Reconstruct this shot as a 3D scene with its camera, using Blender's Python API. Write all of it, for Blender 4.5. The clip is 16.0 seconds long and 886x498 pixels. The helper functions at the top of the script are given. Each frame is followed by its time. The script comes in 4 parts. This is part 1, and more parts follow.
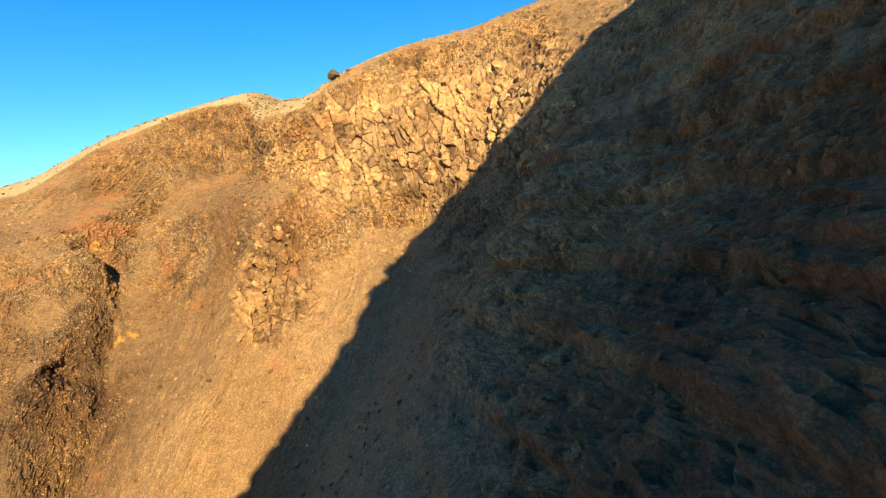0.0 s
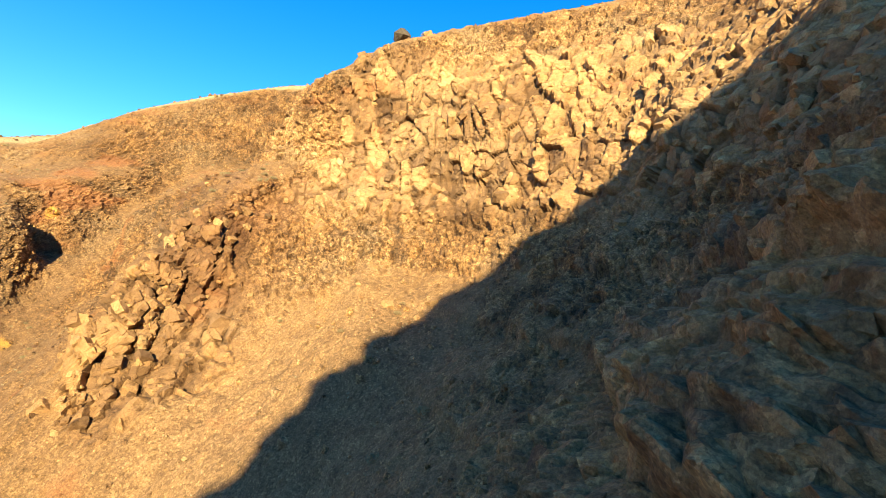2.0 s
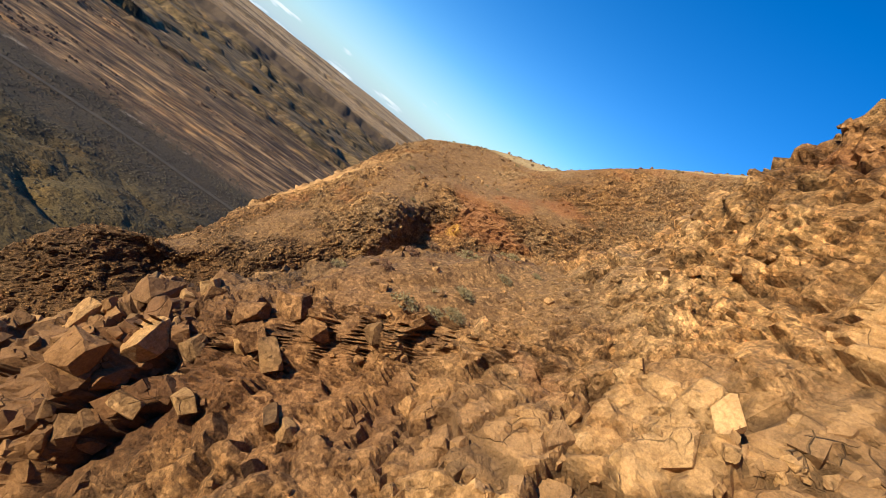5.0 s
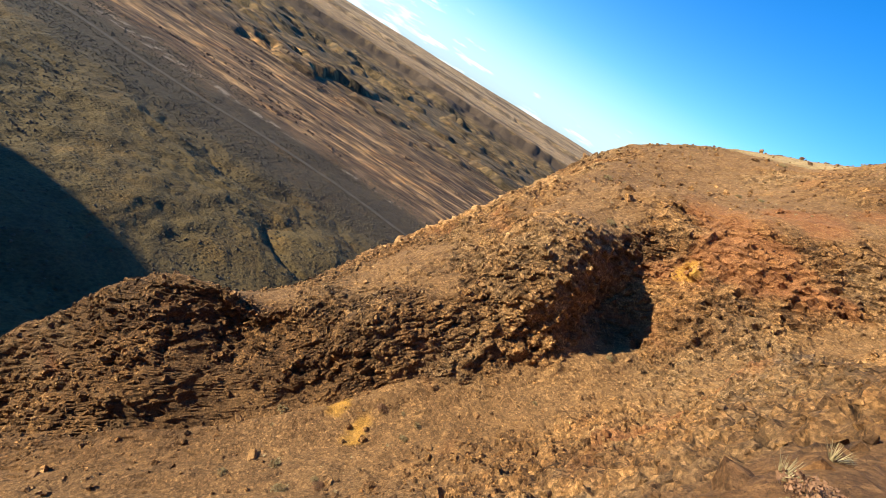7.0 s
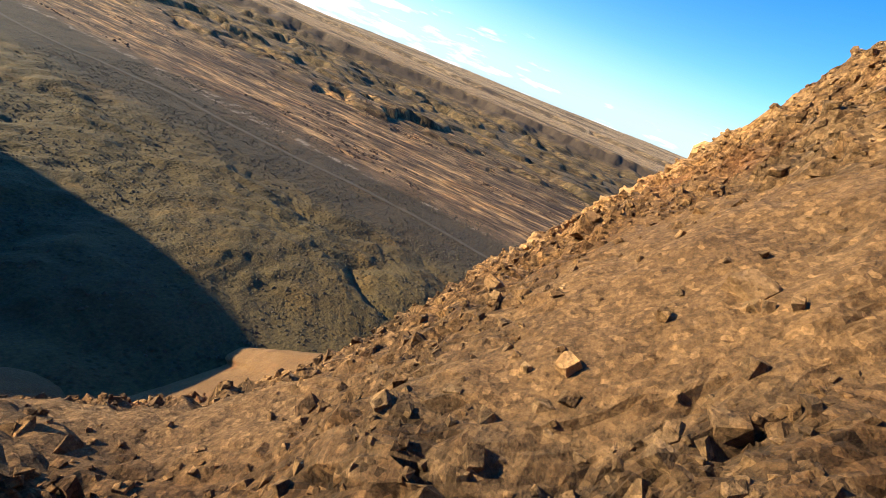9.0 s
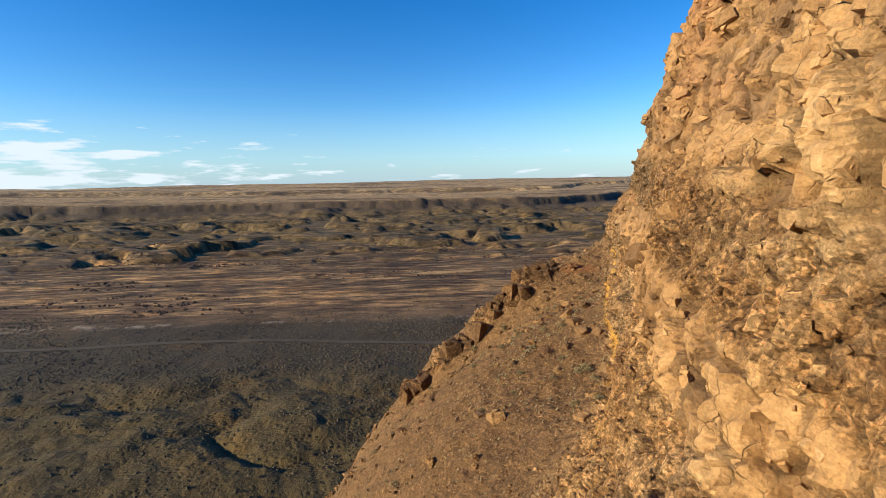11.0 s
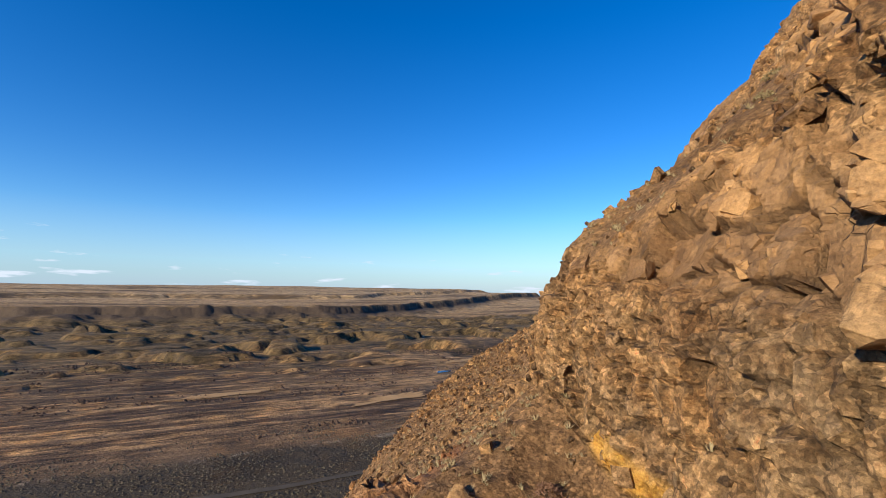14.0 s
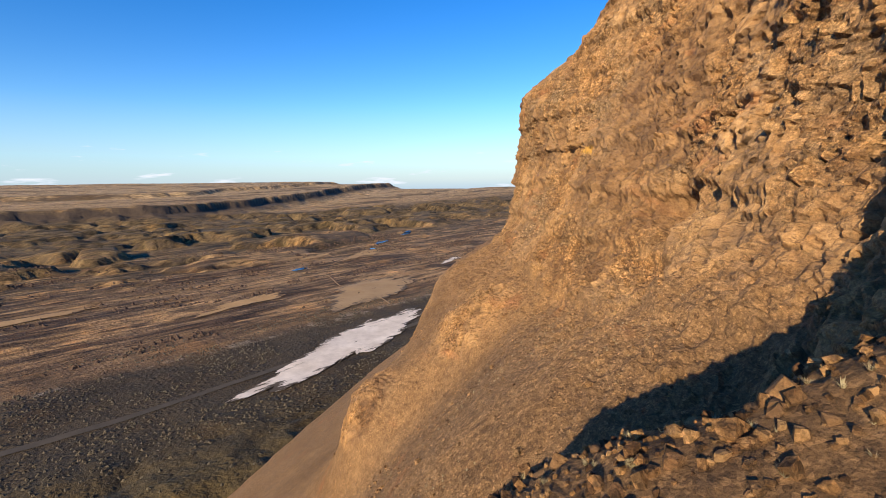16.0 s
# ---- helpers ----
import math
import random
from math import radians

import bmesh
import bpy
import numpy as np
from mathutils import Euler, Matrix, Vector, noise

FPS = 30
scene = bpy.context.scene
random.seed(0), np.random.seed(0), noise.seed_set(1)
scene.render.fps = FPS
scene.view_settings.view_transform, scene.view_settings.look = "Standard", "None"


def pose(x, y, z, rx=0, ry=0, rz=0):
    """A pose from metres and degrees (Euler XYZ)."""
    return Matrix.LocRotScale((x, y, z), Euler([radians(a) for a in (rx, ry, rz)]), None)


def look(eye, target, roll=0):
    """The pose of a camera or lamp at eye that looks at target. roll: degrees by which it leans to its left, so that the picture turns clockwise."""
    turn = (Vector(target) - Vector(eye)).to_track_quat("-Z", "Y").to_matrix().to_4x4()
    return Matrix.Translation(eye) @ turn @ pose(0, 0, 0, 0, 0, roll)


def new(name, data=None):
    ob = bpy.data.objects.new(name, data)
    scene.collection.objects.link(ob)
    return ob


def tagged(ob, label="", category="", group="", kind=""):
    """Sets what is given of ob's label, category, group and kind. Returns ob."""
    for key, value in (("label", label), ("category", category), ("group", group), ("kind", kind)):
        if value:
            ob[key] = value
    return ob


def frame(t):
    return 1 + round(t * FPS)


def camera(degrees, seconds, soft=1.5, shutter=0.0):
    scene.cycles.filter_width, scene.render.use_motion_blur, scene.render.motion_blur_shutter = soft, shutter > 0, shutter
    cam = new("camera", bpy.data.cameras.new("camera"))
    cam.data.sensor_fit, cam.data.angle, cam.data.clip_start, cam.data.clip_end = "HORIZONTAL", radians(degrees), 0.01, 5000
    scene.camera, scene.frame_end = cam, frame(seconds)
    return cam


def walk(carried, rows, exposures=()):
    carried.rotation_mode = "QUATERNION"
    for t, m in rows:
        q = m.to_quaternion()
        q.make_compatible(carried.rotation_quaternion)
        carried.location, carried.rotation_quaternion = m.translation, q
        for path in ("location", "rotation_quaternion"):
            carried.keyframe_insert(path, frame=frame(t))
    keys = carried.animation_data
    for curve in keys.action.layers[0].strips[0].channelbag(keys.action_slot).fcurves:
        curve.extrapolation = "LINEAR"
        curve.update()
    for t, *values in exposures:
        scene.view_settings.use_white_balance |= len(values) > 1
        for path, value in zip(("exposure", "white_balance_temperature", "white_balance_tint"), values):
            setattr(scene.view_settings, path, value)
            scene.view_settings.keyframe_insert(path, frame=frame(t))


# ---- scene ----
cam = camera(87.3, 16.0, 0.85)
PATH = [
    (0.0, pose(-0.00, -0.00, -0.00, 86.56, 8.31, -0.21)),
    (0.5, pose(-0.37, 10.07, -0.68, 86.98, 9.17, -1.55)),
    (1.0, pose(0.33, 20.34, -1.35, 88.37, 6.31, 0.01)),
    (1.5, pose(1.59, 30.51, -2.09, 91.18, 1.76, 4.00)),
    (2.0, pose(2.69, 40.56, -1.97, 95.15, -4.71, 10.93)),
    (2.5, pose(2.98, 50.41, -0.13, 97.82, -12.76, 20.14)),
    (3.0, pose(1.65, 59.19, 3.54, 97.74, -20.95, 31.52)),
    (3.5, pose(-1.05, 66.76, 7.59, 93.74, -27.56, 44.26)),
    (4.0, pose(-4.49, 73.11, 10.93, 87.74, -33.18, 58.47)),
    (4.5, pose(-8.80, 78.12, 13.51, 82.69, -36.85, 69.06)),
    (7.0, pose(-36.56, 87.41, 9.65, 67.62, -30.08, 104.95)),
    (7.5, pose(-42.89, 86.25, 6.62, 66.33, -27.97, 109.66)),
    (8.1, pose(-50.53, 84.22, 2.27, 65.55, -25.86, 114.44)),
    (10.4, pose(-82.53, 74.00, -14.97, 75.21, -5.38, 98.65)),
    (11.0, pose(-90.38, 71.01, -19.03, 81.64, 1.17, 87.30)),
    (11.5, pose(-97.90, 69.86, -21.75, 85.27, 5.08, 79.65)),
    (12.0, pose(-106.22, 70.46, -23.12, 87.54, 7.40, 72.59)),
    (12.5, pose(-114.37, 72.55, -23.84, 90.46, 8.76, 66.81)),
    (13.0, pose(-122.10, 75.89, -24.03, 94.88, 9.16, 63.35)),
    (13.5, pose(-129.27, 79.80, -23.80, 96.44, 5.15, 62.81)),
    (14.0, pose(-136.49, 84.23, -23.46, 95.02, -0.78, 63.50)),
    (14.5, pose(-144.58, 87.69, -23.15, 91.23, -6.03, 63.60)),
    (15.0, pose(-152.31, 91.28, -22.50, 84.38, -7.66, 60.40)),
    (15.2, pose(-155.47, 92.80, -22.39, 82.63, -6.58, 58.23)),
    (15.5, pose(-160.16, 95.16, -22.57, 81.50, -4.01, 53.83)),
    (16.0, pose(-168.00, 99.23, -23.88, 81.60, 0.92, 45.62)),
]

EXPOSURES = [(0.0, 1.48, 7250, -3), (0.5, 1.66, 7300, -4), (1.0, 1.76, 7250, -4), (2.0, 1.78, 6950, -5), (2.5, 1.65, 6800, -6), (3.0, 1.26, 6350, -2), (3.5, 0.96, 6200, 2), (4.5, 0.83, 6200, 3),
             (7.0, 1.23, 6250, 1), (8.0, 1.47, 6350, 1), (10.0, 1.15, 6650, 4), (10.5, 1.05, 6600, 3), (11.0, 0.70, 6200, 1), (12.5, 0.63, 6050, 4), (14.0, 0.62, 6000, 6), (15.0, 0.70, 6200, 8), (16.0, 0.76, 6350, 9)]
walk(cam, PATH, EXPOSURES)

# ---------------------------------------------------------------- sky and sun
SUN_TO = Vector((0.29, -0.90, 0.328)).normalized()      # towards the low winter sun

world = bpy.data.worlds.new("sky")
scene.world = world
world.use_nodes = True
wn, wl = world.node_tree.nodes, world.node_tree.links
wn.clear()
sky = wn.new("ShaderNodeTexSky")
sky.sky_type = "NISHITA"
sky.sun_disc = False
sky.sun_elevation = math.asin(SUN_TO.z)
sky.sun_rotation = math.atan2(SUN_TO.x, SUN_TO.y)
sky.altitude = 700
sky.air_density, sky.dust_density, sky.ozone_density = 1.0, 0.15, 3.0
# small fair-weather clouds low over the horizon
geo = wn.new("ShaderNodeTexCoord")
sep = wn.new("ShaderNodeSeparateXYZ")
wl.new(geo.outputs["Generated"], sep.inputs[0])
stretch = wn.new("ShaderNodeMapping")
stretch.inputs["Scale"].default_value = (11, 11, 70)
wl.new(geo.outputs["Generated"], stretch.inputs[0])
puff = wn.new("ShaderNodeTexNoise")
puff.inputs["Scale"].default_value = 1.0
puff.inputs["Detail"].default_value = 7
puff.inputs["Roughness"].default_value = 0.55
wl.new(stretch.outputs[0], puff.inputs["Vector"])
band = wn.new("ShaderNodeValToRGB")
band.color_ramp.elements[0].position, band.color_ramp.elements[0].color = 0.0, (0.55, 0.55, 0.55, 1)
band.color_ramp.elements[1].position, band.color_ramp.elements[1].color = 0.16, (0, 0, 0, 1)
e = band.color_ramp.elements.new(0.10)
e.color = (0.40, 0.40, 0.40, 1)
wl.new(sep.outputs["Z"], band.inputs[0])
add = wn.new("ShaderNodeMath")
add.operation = "MULTIPLY_ADD"
wl.new(puff.outputs["Fac"], add.inputs[0])
wl.new(band.outputs[0], add.inputs[1])
add.inputs[2].default_value = 0.0
cut = wn.new("ShaderNodeMapRange")
cut.inputs["From Min"].default_value, cut.inputs["From Max"].default_value = 0.312, 0.362
# a bank of cloud lies to the south-west
toward = wn.new("ShaderNodeVectorMath")
toward.operation = "DOT_PRODUCT"
toward.inputs[1].default_value = (-0.62, -0.78, 0.0)
wl.new(geo.outputs["Generated"], toward.inputs[0])
bank = wn.new("ShaderNodeMapRange")
bank.inputs["From Min"].default_value, bank.inputs["From Max"].default_value = 0.66, 1.0
bank.inputs["To Min"].default_value, bank.inputs["To Max"].default_value = 0.0, 0.10
wl.new(toward.outputs["Value"], bank.inputs["Value"])
more = wn.new("ShaderNodeMath")
more.operation = "ADD"
wl.new(add.outputs[0], more.inputs[0])
wl.new(bank.outputs[0], more.inputs[1])
wl.new(more.outputs[0], cut.inputs["Value"])
cloud_mix = wn.new("ShaderNodeMixRGB")
cloud_mix.inputs[2].default_value = (4.7, 4.9, 5.35, 1)
wl.new(cut.outputs[0], cloud_mix.inputs[0])
rich = wn.new("ShaderNodeHueSaturation")
rich.inputs["Hue"].default_value = 0.512
rich.inputs["Saturation"].default_value = 1.36
wl.new(sky.outputs[0], rich.inputs["Color"])
haze = wn.new("ShaderNodeMapRange")
haze.inputs["From Min"].default_value, haze.inputs["From Max"].default_value = 0.15, -0.03
haze.inputs["To Max"].default_value = 0.9
wl.new(sep.outputs["Z"], haze.inputs["Value"])
pale = wn.new("ShaderNodeMixRGB")
pale.inputs[2].default_value = (1.9, 2.8, 4.15, 1)
wl.new(haze.outputs[0], pale.inputs[0])
wl.new(rich.outputs[0], pale.inputs[1])
wl.new(pale.outputs[0], cloud_mix.inputs[1])
back = wn.new("ShaderNodeBackground")
back.inputs["Strength"].default_value = 0.115
wl.new(cloud_mix.outputs[0], back.inputs["Color"])
wout = wn.new("ShaderNodeOutputWorld")
wl.new(back.outputs[0], wout.inputs[0])

sun = new("sun", bpy.data.lights.new("sun", "SUN"))
sun.data.energy, sun.data.angle, sun.data.color = 5.0, radians(0.53), (1.0, 0.85, 0.57)
sun.matrix_world = look((0, 0, 300), Vector((0, 0, 300)) - SUN_TO)

# ---------------------------------------------------------------- noise in numpy


def hashed(i, j, k, seed):
    h = (i.astype(np.int64) * 73856093) ^ (j.astype(np.int64) * 19349663) ^ (k.astype(np.int64) * 83492791) ^ (seed * 2654435761)
    h = (h & 0xFFFFFFFF).astype(np.uint32)
    h ^= h >> np.uint32(16)
    h *= np.uint32(0x7FEB352D)
    h ^= h >> np.uint32(15)
    h *= np.uint32(0x846CA68B)
    h ^= h >> np.uint32(16)
    return h.astype(np.float64) / 4294967295.0


def value_noise(p, seed=0):
    c = np.floor(p).astype(np.int64)
    f = p - c
    f = f * f * (3 - 2 * f)
    out = 0
    for a in (0, 1):
        for b in (0, 1):
            for d in (0, 1):
                w = (f[:, 0] if a else 1 - f[:, 0]) * (f[:, 1] if b else 1 - f[:, 1]) * (f[:, 2] if d else 1 - f[:, 2])
                out = out + w * hashed(c[:, 0] + a, c[:, 1] + b, c[:, 2] + d, seed)
    return out * 2 - 1


def fbm(p, octaves=4, seed=0, gain=0.5):
    out, amp, tot = 0, 1.0, 0
    for o in range(octaves):
        out = out + amp * value_noise(p * 2.03**o + 17.3 * o, seed + o)
        tot += amp
        amp *= gain
    return out / tot


def cells(p, seed=0):
    """Nearest and second distance, a random of the nearest cell, and the way from its centre."""
    c = np.floor(p).astype(np.int64)
    n = len(p)
    f1, f2, rnd = np.full(n, 9.0), np.full(n, 9.0), np.zeros(n)
    way = np.zeros((n, 3))
    for a in (-1, 0, 1):
        for b in (-1, 0, 1):
            for d in (-1, 0, 1):
                i, j, k = c[:, 0] + a, c[:, 1] + b, c[:, 2] + d
                q = np.stack([i + hashed(i, j, k, seed), j + hashed(i, j, k, seed + 1), k + hashed(i, j, k, seed + 2)], 1) - p
                r = np.sqrt((q * q).sum(1))
                near = r < f1
                f2 = np.where(near, f1, np.minimum(f2, r))
                rnd = np.where(near, hashed(i, j, k, seed + 3), rnd)
                way[near] = q[near]
                f1 = np.where(near, r, f1)
    return f1, f2, rnd, way


def smooth(a, b, x):
    t = np.clip((x - a) / (b - a), 0, 1)
    return t * t * (3 - 2 * t)


def grid_mesh(name, rows, cols, co, close=False):
    """A sheet of rows x cols vertices."""
    me = bpy.data.meshes.new(name)
    i, j = np.meshgrid(np.arange(rows - 1), np.arange(cols if close else cols - 1), indexing="ij")
    j2 = (j + 1) % cols
    quads = np.stack([i * cols + j, i * cols + j2, (i + 1) * cols + j2, (i + 1) * cols + j], -1).reshape(-1, 4)
    raw_mesh(me, co, quads)
    return me


def raw_mesh(me, co, faces):
    """Fills a mesh from arrays of vertices and of faces with one count of corners."""
    n = faces.shape[1]
    me.vertices.add(len(co))
    me.vertices.foreach_set("co", np.ascontiguousarray(co, np.float32).ravel())
    me.loops.add(faces.size)
    me.loops.foreach_set("vertex_index", np.ascontiguousarray(faces, np.int32).ravel())
    me.polygons.add(len(faces))
    me.polygons.foreach_set("loop_start", np.arange(0, faces.size, n, dtype=np.int32))
    me.polygons.foreach_set("loop_total", np.full(len(faces), n, np.int32))
    me.update(calc_edges=True)
    me.validate()
    me.shade_flat()


def give(me, name, values):
    at = me.attributes.new(name, "FLOAT", "POINT")
    at.data.foreach_set("value", np.ascontiguousarray(values, np.float32))


# ---------------------------------------------------------------- materials


class Nodes:
    """A small helper to write node materials."""

    def __init__(self, name, roughness=0.9):
        self.m = bpy.data.materials.new(name)
        self.m.use_nodes = True
        self.n, self.l = self.m.node_tree.nodes, self.m.node_tree.links
        self.b = self.n["Principled BSDF"]
        self.b.inputs["Roughness"].default_value = roughness
        self.b.inputs["Specular IOR Level"].default_value = 0.25

    def put(self, socket, v):
        if hasattr(v, "is_output"):
            self.l.new(v, socket)
        elif isinstance(v, tuple) and len(v) == 3 and socket.type == "RGBA":
            socket.default_value = (*v, 1)
        else:
            socket.default_value = v

    def place(self, scale=(1, 1, 1)):
        g = self.n.new("ShaderNodeNewGeometry")
        m = self.n.new("ShaderNodeMapping")
        m.inputs["Scale"].default_value = scale
        self.l.new(g.outputs["Position"], m.inputs[0])
        return m.outputs[0]

    def noise(self, scale, detail=4, rough=0.6, at=None, distort=0.0):
        t = self.n.new("ShaderNodeTexNoise")
        t.inputs["Scale"].default_value, t.inputs["Detail"].default_value = scale, detail
        t.inputs["Roughness"].default_value, t.inputs["Distortion"].default_value = rough, distort
        self.l.new(at or self.place(), t.inputs["Vector"])
        return t.outputs["Fac"]

    def voronoi(self, scale, feature="F1", out="Distance", at=None):
        t = self.n.new("ShaderNodeTexVoronoi")
        t.feature = feature
        t.inputs["Scale"].default_value = scale
        self.l.new(at or self.place(), t.inputs["Vector"])
        return t.outputs[out]

    def facets(self, scale, squash=(1, 1, 1)):
        """Height of small tilted planes, one a cell, as broken stone has."""
        at = self.place(squash)
        t = self.n.new("ShaderNodeTexVoronoi")
        t.inputs["Scale"].default_value = scale
        self.l.new(at, t.inputs["Vector"])
        away = self.n.new("ShaderNodeVectorMath")
        away.operation = "SUBTRACT"
        self.l.new(at, away.inputs[0])
        self.l.new(t.outputs["Position"], away.inputs[1])
        lean = self.n.new("ShaderNodeVectorMath")
        lean.operation = "SUBTRACT"
        self.l.new(t.outputs["Color"], lean.inputs[0])
        lean.inputs[1].default_value = (0.5, 0.5, 0.5)
        dot = self.n.new("ShaderNodeVectorMath")
        dot.operation = "DOT_PRODUCT"
        self.l.new(away.outputs[0], dot.inputs[0])
        self.l.new(lean.outputs[0], dot.inputs[1])
        return dot.outputs["Value"], t.outputs["Color"]

    def attr(self, name):
        a = self.n.new("ShaderNodeAttribute")
        a.attribute_name = name
        return a.outputs["Fac"]

    def math(self, op, a, b=0.0, c=0.0):
        m = self.n.new("ShaderNodeMath")
        m.operation = op
        for s, v in zip(m.inputs, (a, b, c)):
            self.put(s, v)
        return m.outputs[0]

    def range(self, v, lo, hi, to_lo=0.0, to_hi=1.0):
        m = self.n.new("ShaderNodeMapRange")
        for s, x in zip(m.inputs, (v, lo, hi, to_lo, to_hi)):
            self.put(s, x)
        return m.outputs[0]

    def mix(self, fac, a, b, mode="MIX"):
        m = self.n.new("ShaderNodeMixRGB")
        m.blend_type = mode
        for s, v in zip(m.inputs, (fac, a, b)):
            self.put(s, v)
        return m.outputs[0]

    def ramp(self, v, stops):
        r = self.n.new("ShaderNodeValToRGB")
        el = r.color_ramp.elements
        for k, (x, col) in enumerate(stops):
            e = el[k] if k < 2 else el.new(x)
            e.position, e.color = x, (*col, 1)
        self.put(r.inputs[0], v)
        return r.outputs[0]

    def done(self, color, height=None, depth=0.1, rough=None):
        self.put(self.b.inputs["Base Color"], color)
        if rough is not None:
            self.put(self.b.inputs["Roughness"], rough)
        if height is not None:
            b = self.n.new("ShaderNodeBump")
            b.inputs["Distance"].default_value = depth
            b.inputs["Strength"].default_value = 1.0
            self.put(b.inputs["Height"], height)
            self.l.new(b.outputs[0], self.b.inputs["Normal"])
        return self.m


def cliff_material():
    k = Nodes("weathered_basalt")
    rock, tint, joint, split, seam, red, dark, umber, slab, straw = (k.attr(n) for n in ("rock", "tint", "joint", "split", "seam", "red", "dark", "umber", "slab", "straw"))
    grain = k.noise(1.6, 8, 0.70)
    fine = k.noise(11.0, 5, 0.78)
    broad = k.noise(0.09, 4, 0.6)
    coarse, _ = k.facets(1.2)
    chips, chip_tone = k.facets(4.2)
    bits, bit_tone = k.facets(8.5)
    rough_rock = k.math("MULTIPLY", rock, k.range(slab, 0.0, 0.9, 1.0, 0.0))
    # stone: block by block from dark brown to orange tan
    stone = k.ramp(tint, [(0.0, (0.190, 0.100, 0.050)), (1.0, (0.66, 0.392, 0.182)), (0.40, (0.37, 0.200, 0.090)), (0.70, (0.55, 0.300, 0.126))])
    stone = k.mix(k.math("MULTIPLY", k.range(broad, 0.45, 0.66, 0.0, 0.7), k.range(slab, 0.0, 1.0, 1.0, 0.3)), stone, (0.40, 0.268, 0.155))
    stone = k.mix(k.math("MULTIPLY", k.range(grain, 0.44, 0.60), k.range(slab, 0.0, 1.0, 0.9, 0.42)), stone, k.mix(1.0, stone, (0.56, 0.49, 0.43), "MULTIPLY"))
    # clinker is a mass of lighter and darker chips
    tone = k.ramp(chip_tone, [(0.10, (0.48, 0.46, 0.44)), (0.88, (1.62, 1.58, 1.50)), (0.5, (0.95, 0.93, 0.90))])
    stone = k.mix(k.math("MULTIPLY", rough_rock, 0.55), stone, k.mix(1.0, stone, tone, "MULTIPLY"))
    tone = k.ramp(bit_tone, [(0.12, (0.50, 0.48, 0.46)), (0.90, (1.50, 1.46, 1.40)), (0.6, (0.98, 0.96, 0.93))])
    stone = k.mix(k.math("MULTIPLY", rough_rock, 0.8), stone, k.mix(1.0, stone, tone, "MULTIPLY"))
    # open joints between blocks, and hair cracks across their faces
    wob = k.math("MULTIPLY", k.math("SUBTRACT", grain, 0.42), 0.34)
    open_joint = k.math("MULTIPLY", k.range(k.math("ADD", joint, wob), 0.03, 0.12, 0.8, 0.0), k.math("MULTIPLY", slab, rock))
    open_split = k.math("MULTIPLY", k.range(k.math("ADD", split, wob), 0.03, 0.14, 0.75, 0.0), k.math("MULTIPLY", rock, k.range(slab, 0.0, 1.0, 1.0, 0.35)))
    bent = k.n.new("ShaderNodeVectorMath")
    bent.operation = "MULTIPLY_ADD"
    soft_noise = k.n.new("ShaderNodeTexNoise")
    soft_noise.inputs["Scale"].default_value = 0.8
    k.l.new(k.place(), soft_noise.inputs["Vector"])
    k.l.new(soft_noise.outputs["Color"], bent.inputs[0])
    bent.inputs[1].default_value = (0.8, 0.8, 0.8)
    k.l.new(k.place((1.0, 1.0, 0.8)), bent.inputs[2])
    hair = k.voronoi(1.15, "DISTANCE_TO_EDGE", "Distance", bent.outputs[0])
    hair = k.math("MULTIPLY", k.math("MULTIPLY", k.range(hair, 0.004, 0.026, 0.7, 0.0), k.range(k.noise(0.7, 4, 0.6), 0.50, 0.60)), k.math("MULTIPLY", slab, rock))
    cracks = k.math("MAXIMUM", k.math("MAXIMUM", open_joint, open_split), hair)
    stone = k.mix(k.math("MULTIPLY", cracks, 0.75), stone, (0.085, 0.050, 0.030))
    # soil and scree: gravel of many tones
    soil = k.ramp(k.noise(0.5, 7, 0.72), [(0.25, (0.225, 0.122, 0.058)), (0.75, (0.435, 0.243, 0.112))])
    soil = k.mix(0.45, soil, k.mix(1.0, soil, k.ramp(chip_tone, [(0.2, (0.66, 0.64, 0.62)), (0.85, (1.38, 1.36, 1.32))]), "MULTIPLY"))
    soil = k.mix(0.6, soil, k.mix(1.0, soil, k.ramp(bit_tone, [(0.15, (0.52, 0.50, 0.48)), (0.92, (1.85, 1.82, 1.74)), (0.7, (1.0, 1.0, 1.0))]), "MULTIPLY"))
    col = k.mix(rock, soil, stone)
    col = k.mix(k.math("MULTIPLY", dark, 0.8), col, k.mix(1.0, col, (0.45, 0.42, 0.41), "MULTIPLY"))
    col = k.mix(k.math("MULTIPLY", red, k.range(grain, 0.35, 0.6, 0.9, 0.45)), col, (0.47, 0.170, 0.066))
    col = k.mix(k.math("MULTIPLY", seam, k.range(grain, 0.3, 0.6, 0.4, 1.0)), col, (0.72, 0.38, 0.070))
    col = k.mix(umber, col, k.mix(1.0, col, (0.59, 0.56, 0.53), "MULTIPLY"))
    col = k.mix(k.math("MULTIPLY", straw, k.range(grain, 0.35, 0.65, 0.5, 1.0)), col, (0.60, 0.44, 0.23))
    col = k.mix(k.range(slab, 0.0, 1.0, 0.66, 0.36), col, k.mix(1.0, col, k.ramp(fine, [(0.30, (0.08, 0.08, 0.08)), (0.72, (0.88, 0.88, 0.88))]), "OVERLAY"))
    hard = k.math("ADD", k.math("MULTIPLY", coarse, 0.9), k.math("MULTIPLY", chips, 1.3))
    hard = k.math("MULTIPLY", hard, k.range(slab, 0.0, 1.0, 1.0, 0.38))
    lumps = k.math("MULTIPLY", hard, k.range(rock, 0.0, 1.0, 0.28, 1.0))
